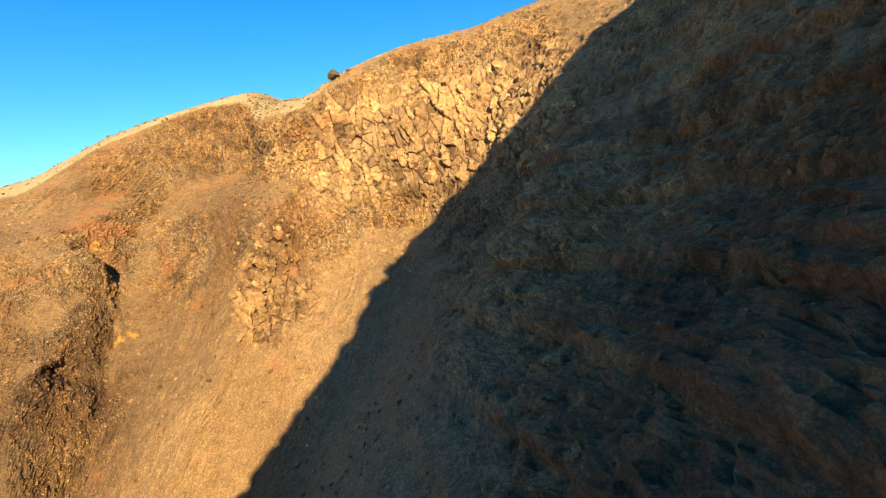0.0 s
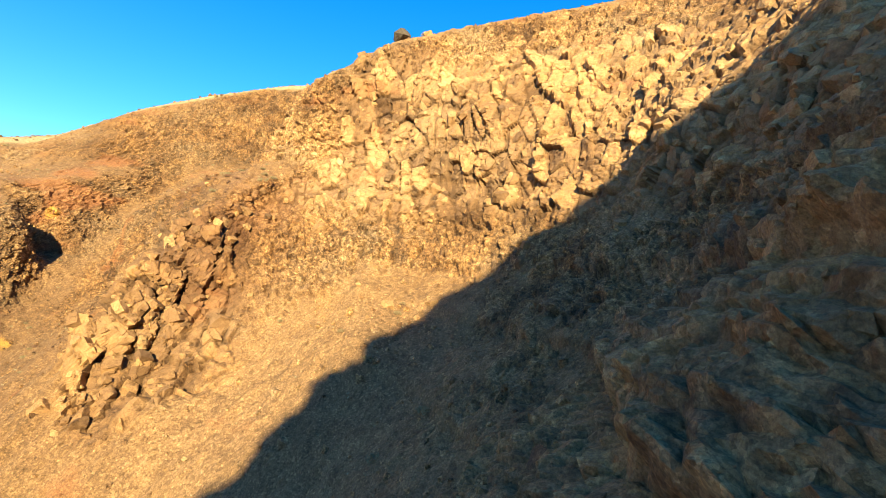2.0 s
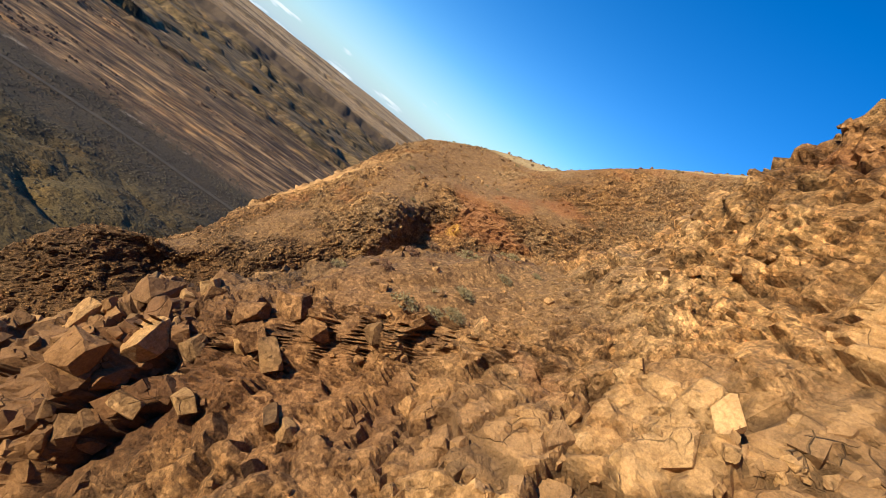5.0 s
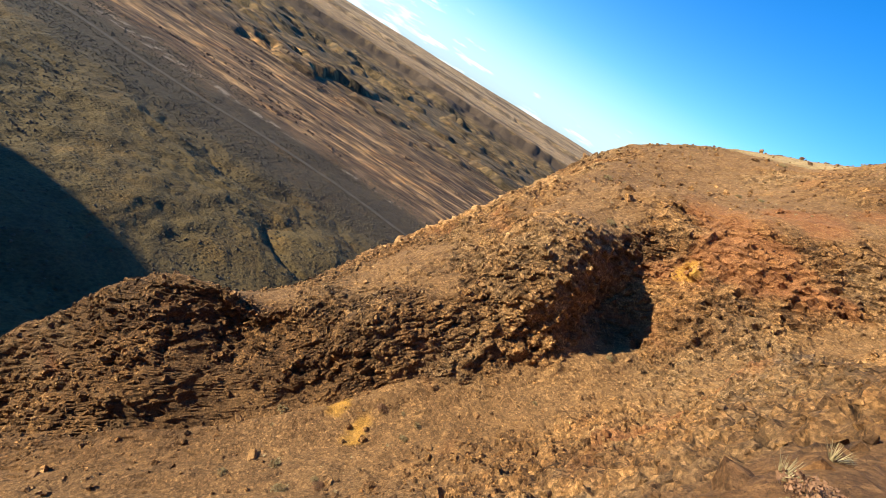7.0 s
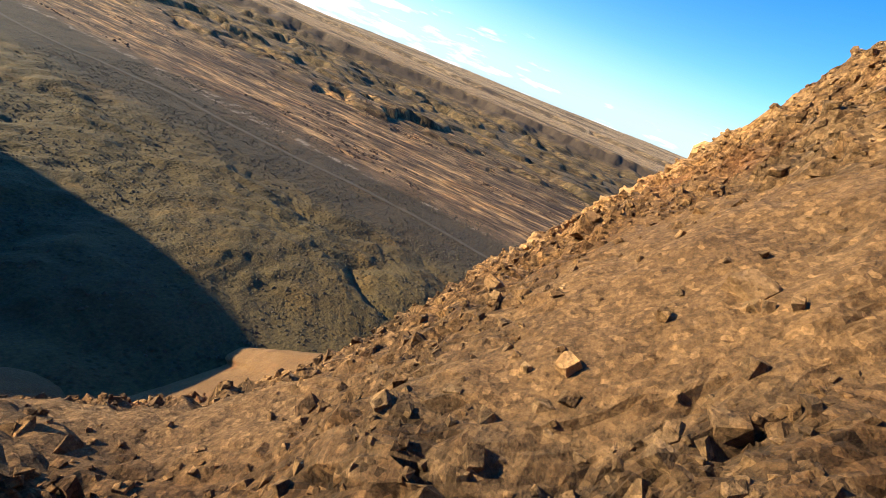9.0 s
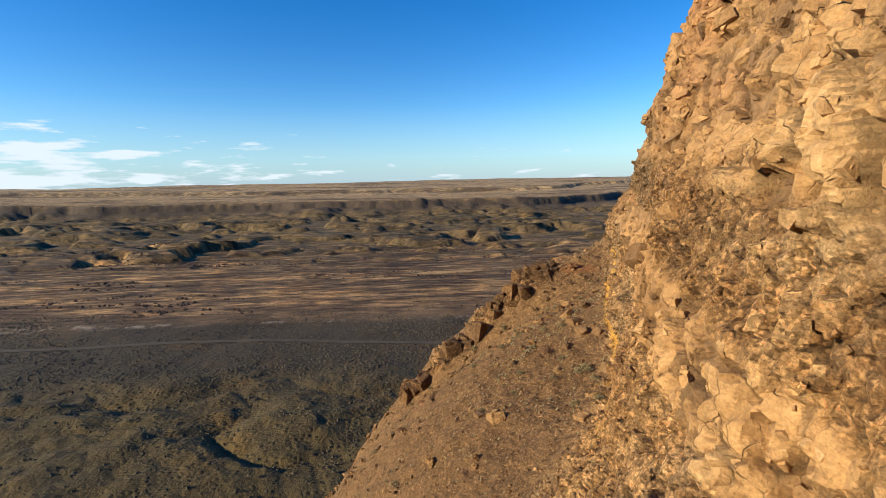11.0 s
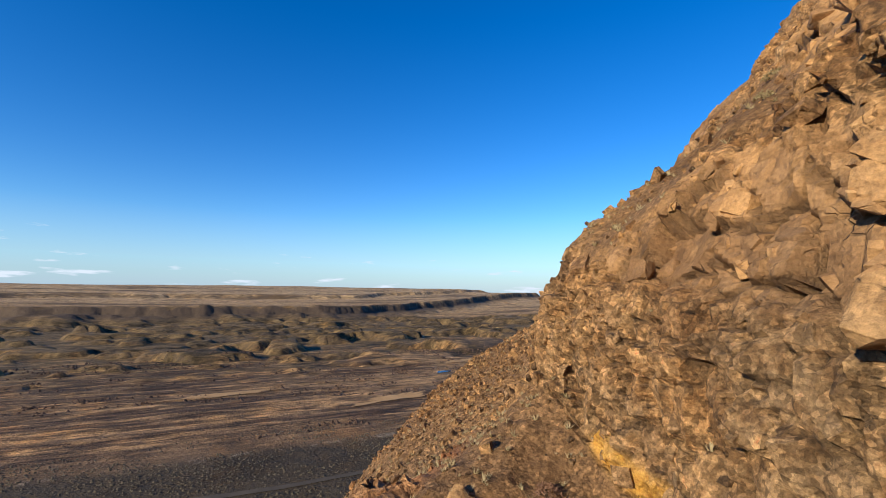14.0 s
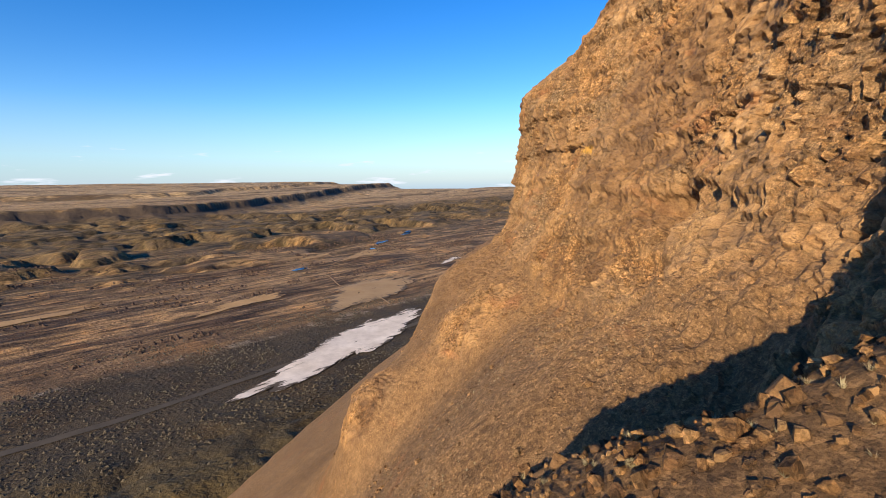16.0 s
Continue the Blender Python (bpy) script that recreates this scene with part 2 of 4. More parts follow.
    lumps = k.math("ADD", lumps, k.math("MULTIPLY", bits, k.math("MULTIPLY", k.range(slab, 0.0, 1.0, 1.4, 0.5), k.range(rock, 0.0, 1.0, 0.6, 1.0))))
    lumps = k.math("ADD", lumps, k.math("ADD", k.math("MULTIPLY", grain, 0.20), k.math("MULTIPLY", fine, k.range(slab, 0.0, 1.0, 0.16, 0.05))))
    lumps = k.math("SUBTRACT", lumps, k.math("MULTIPLY", cracks, 0.16))
    return k.done(col, lumps, 0.8)


def valley_material():
    k = Nodes("valley_floor")
    across = k.n.new("ShaderNodeSeparateXYZ")
    k.l.new(k.place(), across.inputs[0])
    west = k.math("MULTIPLY", across.outputs["X"], -0.001)
    streak = k.place((0.012, 0.0016, 0.0))
    wander = k.noise(1.0, 5, 0.6, streak)
    where = k.math("ADD", west, k.math("MULTIPLY", k.math("SUBTRACT", wander, 0.5), 0.16))
    strips = k.ramp(k.math("DIVIDE", where, 3.2), [
        (0.00, (0.104, 0.083, 0.040)), (1.00, (0.47, 0.38, 0.28)), (0.125, (0.112, 0.089, 0.045)), (0.145, (0.068, 0.057, 0.044)),
        (0.185, (0.084, 0.067, 0.050)), (0.200, (0.225, 0.156, 0.106)), (0.30, (0.205, 0.150, 0.100)), (0.36, (0.165, 0.130, 0.084)),
        (0.70, (0.165, 0.132, 0.090)), (0.78, (0.42, 0.32, 0.215))])
    # bright grass and dark willow strips along the old river arms
    arms = k.noise(1.0, 6, 0.70, k.place((0.024, 0.0045, 0.0)), 0.8)
    thin = k.noise(1.0, 5, 0.66, k.place((0.075, 0.010, 0.0)), 0.5)
    river = k.math("MULTIPLY", k.range(west, 0.60, 0.68), k.range(west, 1.45, 1.05))
    col = k.mix(k.math("MULTIPLY", river, k.range(arms, 0.53, 0.60)), strips, (0.52, 0.355, 0.205))
    col = k.mix(k.math("MULTIPLY", river, k.range(arms, 0.48, 0.42, 0.0, 0.85)), col, (0.060, 0.036, 0.027))
    col = k.mix(k.math("MULTIPLY", river, k.range(thin, 0.50, 0.42, 0.0, 0.7)), col, (0.070, 0.042, 0.030))
    col = k.mix(k.math("MULTIPLY", river, k.range(thin, 0.58, 0.66, 0.0, 0.8)), col, (0.47, 0.340, 0.210))
    # dry silt flats widen along the river to the north
    silt = k.math("MULTIPLY", k.math("MULTIPLY", river, k.range(k.math("MULTIPLY", across.outputs["Y"], 0.001), 0.15, 0.50)), k.range(arms, 0.44, 0.56, 0.1, 0.7))
    col = k.mix(silt, col, (0.40, 0.290, 0.195))
    scrub = k.math("MULTIPLY", k.range(west, 0.95, 1.1), k.range(west, 2.5, 2.1))
    col = k.mix(k.math("MULTIPLY", scrub, k.range(k.noise(1.0, 6, 0.68, k.place((0.016, 0.0050, 0.0)), 0.6), 0.50, 0.42, 0.0, 0.85)), col, (0.060, 0.050, 0.032))
    col = k.mix(k.math("MULTIPLY", scrub, k.range(k.noise(1.0, 6, 0.68, k.place((0.020, 0.0070, 0.0)), 0.6), 0.56, 0.64, 0.0, 0.7)), col, (0.25, 0.195, 0.120))
    far = k.range(west, 2.3, 2.5)
    weave = k.noise(1.0, 7, 0.75, k.place((0.11, 0.022, 0.0)), 0.4)
    col = k.mix(k.range(west, 0.58, 0.66), col, k.mix(1.0, col, k.ramp(weave, [(0.38, (0.26, 0.25, 0.25)), (0.62, (1.75, 1.68, 1.52))]), "MULTIPLY"))
    col = k.mix(k.math("MULTIPLY", far, k.range(k.noise(1.0, 6, 0.7, k.place((0.0060, 0.0014, 0.0))), 0.50, 0.40, 0.0, 0.85)), col, (0.10, 0.070, 0.048))
    patch = k.noise(0.013, 6, 0.62)
    col = k.mix(k.range(patch, 0.50, 0.68, 0.0, 0.7), col, k.mix(1.0, col, (0.50, 0.47, 0.42), "MULTIPLY"))
    col = k.mix(k.range(k.noise(0.020, 5, 0.6), 0.54, 0.68, 0.0, 0.55), col, k.mix(1.0, col, (1.75, 1.45, 1.0), "MULTIPLY"))
    line = k.math("ABSOLUTE", k.math("ADD", k.math("ADD", west, -0.603), k.math("MULTIPLY", k.math("SUBTRACT", wander, 0.5), 0.10)))
    crust = k.math("MULTIPLY", k.range(line, 0.012, 0.002), k.range(k.noise(0.05, 5, 0.7), 0.50, 0.62))
    col = k.mix(k.math("MULTIPLY", crust, 0.45), col, (0.62, 0.56, 0.52))
    # washes full of dark brush
    col = k.mix(k.math("MULTIPLY", k.attr("wash"), k.range(k.noise(0.07, 5, 0.7), 0.42, 0.58, 0.10, 0.65)), col, (0.075, 0.060, 0.038))
    # low brush, in drifts
    drift = k.range(k.noise(0.022, 5, 0.65), 0.40, 0.60, 0.2, 1.0)
    brush = k.voronoi(0.34, "F1", "Distance", k.place((1.0, 0.8, 1.0)))
    bush_tone = k.voronoi(0.34, "F1", "Color", k.place((1.0, 0.8, 1.0)))
    clump = k.math("MULTIPLY", k.math("MULTIPLY", k.range(brush, 0.50, 0.18), k.range(bush_tone, 0.30, 0.60)), drift)
    col = k.mix(k.math("MULTIPLY", clump, 0.62), col, k.mix(1.0, col, (0.34, 0.34, 0.32), "MULTIPLY"))
    speck = k.noise(0.55, 4, 0.75)
    col = k.mix(0.7, col, k.mix(1.0, col, k.ramp(speck, [(0.32, (0.45, 0.45, 0.45)), (0.68, (1.6, 1.55, 1.45))]), "MULTIPLY"))
    col = k.mix(1.0, col, (0.79, 0.67, 0.54), "MULTIPLY")
    # dark scarp rock, and the painted shade of the hummock slopes
    steep = k.attr("scarp_and_shade")
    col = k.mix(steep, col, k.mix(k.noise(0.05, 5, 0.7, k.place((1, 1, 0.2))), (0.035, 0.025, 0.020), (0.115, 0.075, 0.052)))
    lumps = k.math("ADD", k.math("MULTIPLY", k.noise(0.05, 6, 0.7), 2.2), k.math("ADD", k.math("MULTIPLY", clump, 0.5), k.math("MULTIPLY", speck, 0.35)))
    return k.done(col, lumps, 1.6)


CLIFF = cliff_material()
VALLEY = valley_material()

# ---------------------------------------------------------------- the cliff, as sections from the plateau down to the scree
FLOOR = -172.0
# each section: plateau, rim, then six points down the face to the lower scree
SECTIONS = []


def section(*at):
    SECTIONS.append(at)


section(342, -746.5, 36, 29.5, -758, 30, -42.5, -749.5, 22, -103.5, -749.5, 0, -130, -743.5, -25, -151, -737, -50, -167.5, -729.5, -90, -189, -723, -130)
section(253.5, -518, 40, 36.5, -554, 32, -52.5, -568.5, 20, -111.5, -578.5, -4, -136.5, -582.5, -28, -156, -586, -55, -171, -588.5, -90, -185.5, -591, -125)
section(244, -291, 50, 106, -314, 40, 76, -319, 26, 51.5, -323, 6, 22, -328, -20, -12.5, -333.5, -45, -47, -339.5, -75, -81.5, -345, -105)
section(221.5, -85.5, 62, 103.5, -105.5, 56, 78.5, -107.5, 44, 58, -106.5, 24, 42.5, -105, 4, 28, -103.5, -16, 9.5, -100.5, -36, -30, -97, -72)
section(182.5, -31.5, 68, 75, -33, 67, 49, -27, 51, 26, -25, 32, 11, -25, 14.5, -8, -24.5, -6.5, -23, -24, -28, -50, -26, -60)
section(165, -14, 66, 74, -8, 60, 46, -4, 44, 30, 0, 24, 22, 3, 6, 10, 4, -12, -8, 4, -30, -42, 2, -58)
section(165, 14, 64, 82, 18, 54, 58, 20, 38, 36, 22, 18, 24, 22, 3, 14, 22, -8, -2, 26, -22, -36, 22, -50)
section(160, 38, 62, 80, 42, 52, 52, 44, 34, 28, 44, 12, 18, 42, -2, 10, 42, -8, -2, 44, -17, -33, 38, -46)
section(150, 62, 60, 74, 66, 50, 46, 62, 34, 26, 55, 12, 13, 52, 3, 7, 52, -4, -2, 53, -14, -31, 46, -43)
section(130, 104, 58, 60, 94, 48, 34, 81, 33, 18.5, 74, 16.5, 13.5, 71.5, 5, 5, 66, -6, -6, 62, -16, -29, 52, -40)
section(80, 150, 54, 30, 107, 46, 20.5, 95.5, 33.5, 15.5, 84.5, 17.5, 11.5, 80, 8.5, 4, 74, -2, -7, 68, -14, -27, 56, -35)
section(30, 165, 50, 12, 110, 43, 9, 98, 32, 4.5, 90.5, 16.5, 3.5, 88.5, 8.5, -3, 82, -4, -9, 73, -11, -25, 60, -29)
section(0, 165, 48, -3, 110.5, 41.5, -6, 100.5, 30, -8.5, 94.5, 19, -8.5, 93.5, 10.5, -11.5, 89, 0, -12, 78, -7, -24, 64, -24)
section(-24, 165, 47, -18, 105, 35, -18, 97.5, 29, -17, 97, 17.5, -20, 92.5, 9.5, -20.5, 86.5, 2.5, -20, 79.5, -8, -25, 67, -19)
section(-38, 165, 46, -26, 100, 28, -27, 97, 24, -27, 95.5, 16, -25, 91.5, 10.5, -26, 85.5, 4.5, -26.5, 79, -6, -29, 67, -18)
section(-46, 166, 47, -36, 106, 27, -33, 99, 20, -31, 92.5, 12, -29.5, 85, 7, -32, 80, -1, -32.5, 74, -8.5, -36, 63, -20)
section(-56, 174, 54, -55.5, 139, 43.5, -52.5, 127, 20, -52, 111, 13.5, -48.5, 99, 9, -44, 90.5, -2, -43, 80, -12, -45, 64, -25)
section(-78, 172, 50, -75.5, 136, 40, -72.5, 127.5, 24.5, -71, 119, 14, -69.5, 109, 4.5, -64.5, 99, -4.5, -60, 88, -13, -52, 66, -27)
section(-98, 165, 45, -89.5, 129, 33.5, -85, 114.5, 17.5, -79, 105, 11, -75.5, 102.5, 4, -68.5, 96, -5, -62.5, 86, -13, -55, 67, -26)
section(-114, 150, 33, -106, 118, 22, -96, 106, 12, -83.5, 96.5, 8, -75, 95.5, 3, -69.5, 92.5, -3.5, -63, 84.5, -15, -56, 67, -26)
section(-119, 140, 28, -115, 111, 20, -98, 95, 8, -84, 89.5, 3.5, -75, 88.5, -1, -69, 86.5, -5.5, -63, 82, -17, -57, 67.5, -27.5)
section(-122, 134, 24, -116, 104, 16.5, -104, 90, 1, -90, 82, -8, -75, 83, -6, -67.5, 81.5, -11, -61.5, 76, -17, -58, 66.5, -27.5)
section(-124, 132, 23, -118, 101, 14.5, -107, 87, -4, -93, 79, -13, -78.5, 75.5, -16, -66, 74, -11.5, -62.5, 70, -19, -59.5, 63, -29.5)
section(-126, 131, 22, -119, 100, 13.5, -109, 86, -6, -94, 78, -15, -84.5, 72, -25.5, -69, 65.5, -20.5, -64, 61.5, -24, -59.5, 53.5, -37)
section(-127, 130, 22, -120, 100, 13.5, -110, 88, -5, -96.5, 78.5, -14, -95, 79.5, -24, -93, 75, -33, -87.5, 65, -40.5, -78, 48, -54)
section(-129, 131, 22, -122, 104, 12.5, -116, 94, 2, -108.5, 87, -10.5, -109, 82.5, -22, -109.5, 78.5, -33.5, -112, 70, -41.5, -112, 52, -57)
section(-132, 134, 22, -125, 110, 16, -122, 98, 8, -121.5, 90, -8, -122, 87.5, -20, -122, 85, -33.5, -125, 73.5, -38.5, -128, 58, -53)
section(-134, 138, 23, -130, 116, 16, -131, 102, 4, -135, 93.5, -13, -137, 92, -23, -135.5, 90, -30.5, -132, 76, -36.5, -137, 60, -53)
section(-138, 148, 26, -137, 126, 18, -141, 113, 0, -144, 104.5, -13.5, -145.8, 95.4, -22.8, -146.5, 94.8, -28, -142.5, 85, -33.5, -142.5, 63.5, -50.5)
section(-142, 156, 26, -143, 136, 18, -148, 121, 0, -150.6, 109.5, -12.5, -151.2, 96.9, -22.5, -151.2, 95.8, -26.6, -146.5, 84.5, -31.5, -147.5, 67.5, -47)
section(-144.5, 158, 26, -146.5, 140, 18, -152, 126, 0, -156, 115, -13, -157, 105, -23.5, -157.5, 99.5, -29, -157, 90, -33.5, -160, 77, -50)
section(-147, 160, 27, -150, 144, 18, -156, 130, 1, -160, 119, -13, -164, 112, -23.5, -168.5, 107.5, -27, -171.5, 103, -30.5, -173, 86, -54)
section(-151, 165, 27, -154, 149, 18, -161, 136, 3, -165, 127, -10, -168, 121.5, -26, -171.5, 117, -33.5, -178, 111, -37, -184, 90, -56)
section(-156, 170, 28, -158, 150, 19, -165, 139, 4, -168, 131, -11, -168.5, 129, -22, -172, 124, -32, -178, 114, -38, -187, 95, -56)
section(-166, 180, 28, -168, 162, 22, -171, 149, 4.5, -172.5, 140, -13, -174, 137, -21, -177, 131, -30, -183.5, 122, -36.5, -195, 104, -56)
section(-186, 200, 30, -183, 182, 25.5, -185, 168, 8, -187, 159.5, -13, -185, 151, -24.5, -185.5, 140.5, -36, -193.5, 131, -41.5, -206, 117, -61)
section(-206, 220, 34, -204, 196, 25, -205.5, 180.5, 8.5, -205, 173.5, -7, -202.5, 163, -21.5, -201, 154, -36, -207, 146.5, -45.5, -214, 132, -61.5)
section(-222, 236, 26, -224, 212, 10, -223, 194, 2, -220, 179.5, -9.5, -212, 174, -22, -210, 160, -38, -216.5, 149.5, -46.5, -225.5, 141, -56.5)
section(-244, 250, 18, -243, 214, 4, -242, 204, -2, -241, 200, -8, -239.5, 196, -20, -239.5, 193, -35, -245, 171, -48, -249, 168, -62)
section(-288, 332, 12, -273, 282, 2, -271, 274, -6, -271, 269, -16, -272, 262, -26, -276, 252, -38, -286, 240, -54, -298, 228, -72)
section(-392, 508, 8, -362, 448, -6, -362, 436, -16, -364, 426, -28, -368, 416, -40, -374, 404, -54, -384, 390, -70, -400, 374, -90)

ROWS = (3, 16, 48, 60, 60, 60, 56, 46, 22, 26)


def hermite(keys, at, values):
    """Smooth curve through values (n, ...) at increasing keys, with tangents limited so that it never overshoots."""
    w = np.diff(keys)[:, None, None]
    d = np.diff(values, axis=0) / w
    m = np.empty_like(values)
    m[0], m[-1] = d[0], d[-1]
    w1, w2 = 2 * w[1:] + w[:-1], w[1:] + 2 * w[:-1]
    same = d[:-1] * d[1:] > 0
    safe = np.where(same, w1 / np.where(same, d[:-1], 1) + w2 / np.where(same, d[1:], 1), 1)
    m[1:-1] = np.where(same, (w1 + w2) / safe, 0)
    i = np.clip(np.searchsorted(keys, at, "right") - 1, 0, len(keys) - 2)
    h = (keys[i + 1] - keys[i])
    s = ((at - keys[i]) / h)[:, None, None]
    h = h[:, None, None]
    return (2 * s**3 - 3 * s**2 + 1) * values[i] + (s**3 - 2 * s**2 + s) * h * m[i] + (-2 * s**3 + 3 * s**2) * values[i + 1] + (s**3 - s**2) * h * m[i + 1]


def section_cage():
    cage = []
    for pts in SECTIONS:
        p = np.array(pts, float).reshape(-1, 3)
        out = p[7, :2] - p[4, :2]
        out = 0.35 * out / np.linalg.norm(out) + 0.65 * np.array((-0.85, -0.53))
        out /= np.linalg.norm(out)
        brow = np.r_[p[7, :2] + out * 16, p[7, 2] - 24]
        drop = brow[2] - FLOOR + 6
        toe = np.r_[brow[:2] + out * drop / math.tan(radians(39)), FLOOR - 6]
        away = p[0, :2] - p[2, :2]
        away = 0.4 * away / np.linalg.norm(away) + 0.6 * np.array((0.6, 0.8))
        far = np.r_[p[0, :2] + away * 160, p[0, 2] + 6]
        cage.append(np.vstack([far, p, brow, toe]))
    return np.array(cage)


def base_surface():
    cage = section_cage()
    mid = cage[:, 4:7].mean(1)
    keys = np.r_[0, np.cumsum(np.linalg.norm(np.diff(mid, axis=0), axis=1) + 1e-3)]
    at, x = [], 0.0
    while x < keys[-1]:
        at.append(x)
        here = mid[min(np.searchsorted(keys, x), len(mid) - 1)]
        if here[1] < -4 or here[0] < -245:
            x += 4.0
        elif here[1] < 40:
            x += 0.7
        elif (here[1] > 68 and here[0] > -36) or -156 < here[0] < -90:
            x += 0.22
        else:
            x += 0.36
    u = hermite(keys, np.array(at), cage)
    lev = np.arange(cage.shape[1], dtype=float)
    vs = np.concatenate([i + np.linspace(0, 1, n, endpoint=False) for i, n in enumerate(ROWS)] + [[len(ROWS)]])
    v = hermite(lev, vs, np.swapaxes(u, 0, 1))
    return np.array(at), vs, v          # rows (down) x columns (along) x 3


# bulges (+) and hollows (-) of the face: centre, radius, metres
FORMS = (
    (-71.5, 93.0, 3, 4.8, 5.0), (-72.5, 98.8, 3, 3.5, -3.6), (-74, 100.5, 7, 3.0, -3.2), (-73, 95.5, 7, 3.6, 2.2), (-66, 76, -15, 4.2, -4.4), (-66, 84, -8, 4.0, 1.8), (-67, 79, -11, 3.0, 1.5),
    (-76, 107, 4, 5.0, 2.2), (-63, 69, -18, 4.0, 1.4),
    (-146.5, 83.5, -34, 2.2, 1.4), (-146, 79, -38, 2.2, 1.4), (-145, 74, -42, 2.4, 1.4), (-150, 89, -31, 1.8, 1.2), (-60, 104, 5, 2.6, 1.8),
    (-226, 139, -59, 6.0, 3.0), (-214, 150, -44, 7.0, 3.0), (-185, 150, -28, 3.0, -3.5), (-183, 158, -14, 2.6, -2.5),
    (-177, 147.5, -14, 1.6, -2.0), (-175, 142, -19.3, 1.3, -1.8), (-172.6, 143.5, -14, 1.8, -2.0), (-176, 137, -27.3, 1.0, -1.8), (-176, 138.6, -24.7, 0.9, -1.8), (-176, 136, -28.6, 1.2, 1.6),
    (-31, 79, 1, 4.5, 2.2), (-33, 73, -5, 4.0, 1.6), (13, 79, 12, 3.0, 2.4), (15, 84, 18, 4.0, 1.8),
)


def normals(g):
    du, dv = np.gradient(g, axis=1), np.gradient(g, axis=0)
    n = np.cross(du, dv)
    n /= np.linalg.norm(n, axis=-1, keepdims=True) + 1e-9
    return n


def build_cliff():
    at, vs, g = base_surface()
    rows, cols = g.shape[:2]
    n = normals(g)
    if n[..., 2].mean() < 0:
        n = -n
    p, nn = g.reshape(-1, 3), n.reshape(-1, 3)
    lev = np.repeat(vs, cols)
    # broad forms first: buttresses and gullies
    steep0 = smooth(0.25, 0.75, 1 - nn[:, 2])
    flat = np.stack([p[:, 0], p[:, 1], 0.35 * p[:, 2]], 1)
    big = fbm(flat / 13.0, 4, 3)
    x0, y0 = p[:, 0], p[:, 1]
    spread = np.linalg.norm(np.gradient(g, axis=1), axis=-1).reshape(-1)
    keep = smooth(0.6, 2.0, lev) * smooth(0.010, 0.07, spread)
    off = (big * 1.8 * (0.35 + 0.65 * steep0)) * keep * (0.4 + 0.6 * smooth(2.0, 3.2, lev))
    off *= (1 - 0.8 * np.exp(-((x0 + 168) ** 2 + (y0 - 107) ** 2) / 170)) * (1 - 0.5 * smooth(-128, -134, x0) * smooth(-158, -152, x0))
    outcrop = np.zeros(len(p))
    for cx, cy, cz, rad, amount in FORMS:
        near = np.exp(-((p[:, 0] - cx) ** 2 + (p[:, 1] - cy) ** 2 + 0.6 * (p[:, 2] - cz) ** 2) / rad**2)
        off = off + amount * near
        outcrop = np.maximum(outcrop, smooth(0.2, 0.5, near) * (1 if amount > 0 else 0.9))
    p1 = p + nn * off[:, None]
    n1 = normals(p1.reshape(rows, cols, 3))
    if n1[..., 2].mean() < 0:
        n1 = -n1
    n1 = n1.reshape(-1, 3)
    patchy = fbm(p / 6.0, 4, 11)
    rock = smooth(0.16, 0.36, 1 - n1[:, 2] + 0.22 * patchy)
    rock *= 1 - 0.9 * smooth(6.2, 7.2, lev + 0.8 * patchy)
    rock *= 1 - 0.7 * np.exp(-((x0 + 41) / 5) ** 2 - ((y0 - 91) / 8) ** 2)
    rock = np.maximum(rock, outcrop)
    buttress = smooth(0.25, 0.6, np.exp(-((x0 + 28.5) / 7) ** 2 - ((y0 - 76.5) / 7) ** 2) + 0.25 * patchy) * smooth(-19, -13, p[:, 2])
    rock = np.maximum(rock, buttress)
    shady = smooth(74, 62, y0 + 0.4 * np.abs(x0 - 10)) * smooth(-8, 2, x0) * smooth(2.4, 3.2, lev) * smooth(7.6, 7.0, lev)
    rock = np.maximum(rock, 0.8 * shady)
    rock = np.maximum(rock, 0.8 * np.exp(-((x0 + 59.5) / 9) ** 2 - ((y0 - 67) / 10) ** 2))
    spur = np.exp(-((x0 + 67) / 13) ** 2 - ((y0 - 82) / 18) ** 2)
    # ledges of the lava flows
    ledge = np.abs(((p[:, 2] + 1.2 * fbm(p / 9.0, 3, 21)) / 5.5) % 1.0 - 0.5) * 2
    # fracture blocks: large, then small, squeezed so that they stand as columns in places
    warp = np.stack([fbm(p / 3.0, 2, 31), fbm(p / 3.0, 2, 37), fbm(p / 3.0, 2, 41)], 1)
    q = p + 0.45 * warp
    q = q + np.outer(q @ np.array((0.25, -0.35, -0.90)), np.array((0.25, -0.35, -0.90))) * -0.38
    # the massive flows break into slabs, the clinker between them into rubble
    z0 = p[:, 2] + 0.8 * fbm(p / 7.0, 3, 73)
    band = smooth(2.4, 1.3, np.abs(z0 + 24.4 + (x0 + 120) * 0.125)) + smooth(-1.0, 1.0, z0 + 18.3 + (x0 + 120) * 0.09) * smooth(6.0, 0.0, z0)
    slab = band * smooth(-90, -95, x0) * smooth(-152, -146, x0)
    slab = np.maximum(slab, smooth(-27, -22, x0 - 0.3 * (y0 - 92) + 1.5 * fbm(p / 3.0, 2, 79)) * smooth(4, 8, z0) * smooth(31, 27, z0) * smooth(34, 16, x0))
    slab = np.maximum(np.maximum(slab, buttress), 0.45 * shady)
    slab = np.maximum(slab, 0.75 * smooth(-158, -172, x0) * smooth(0.25, 0.6, 0.5 + 0.7 * fbm(p / 9.0, 3, 75)))
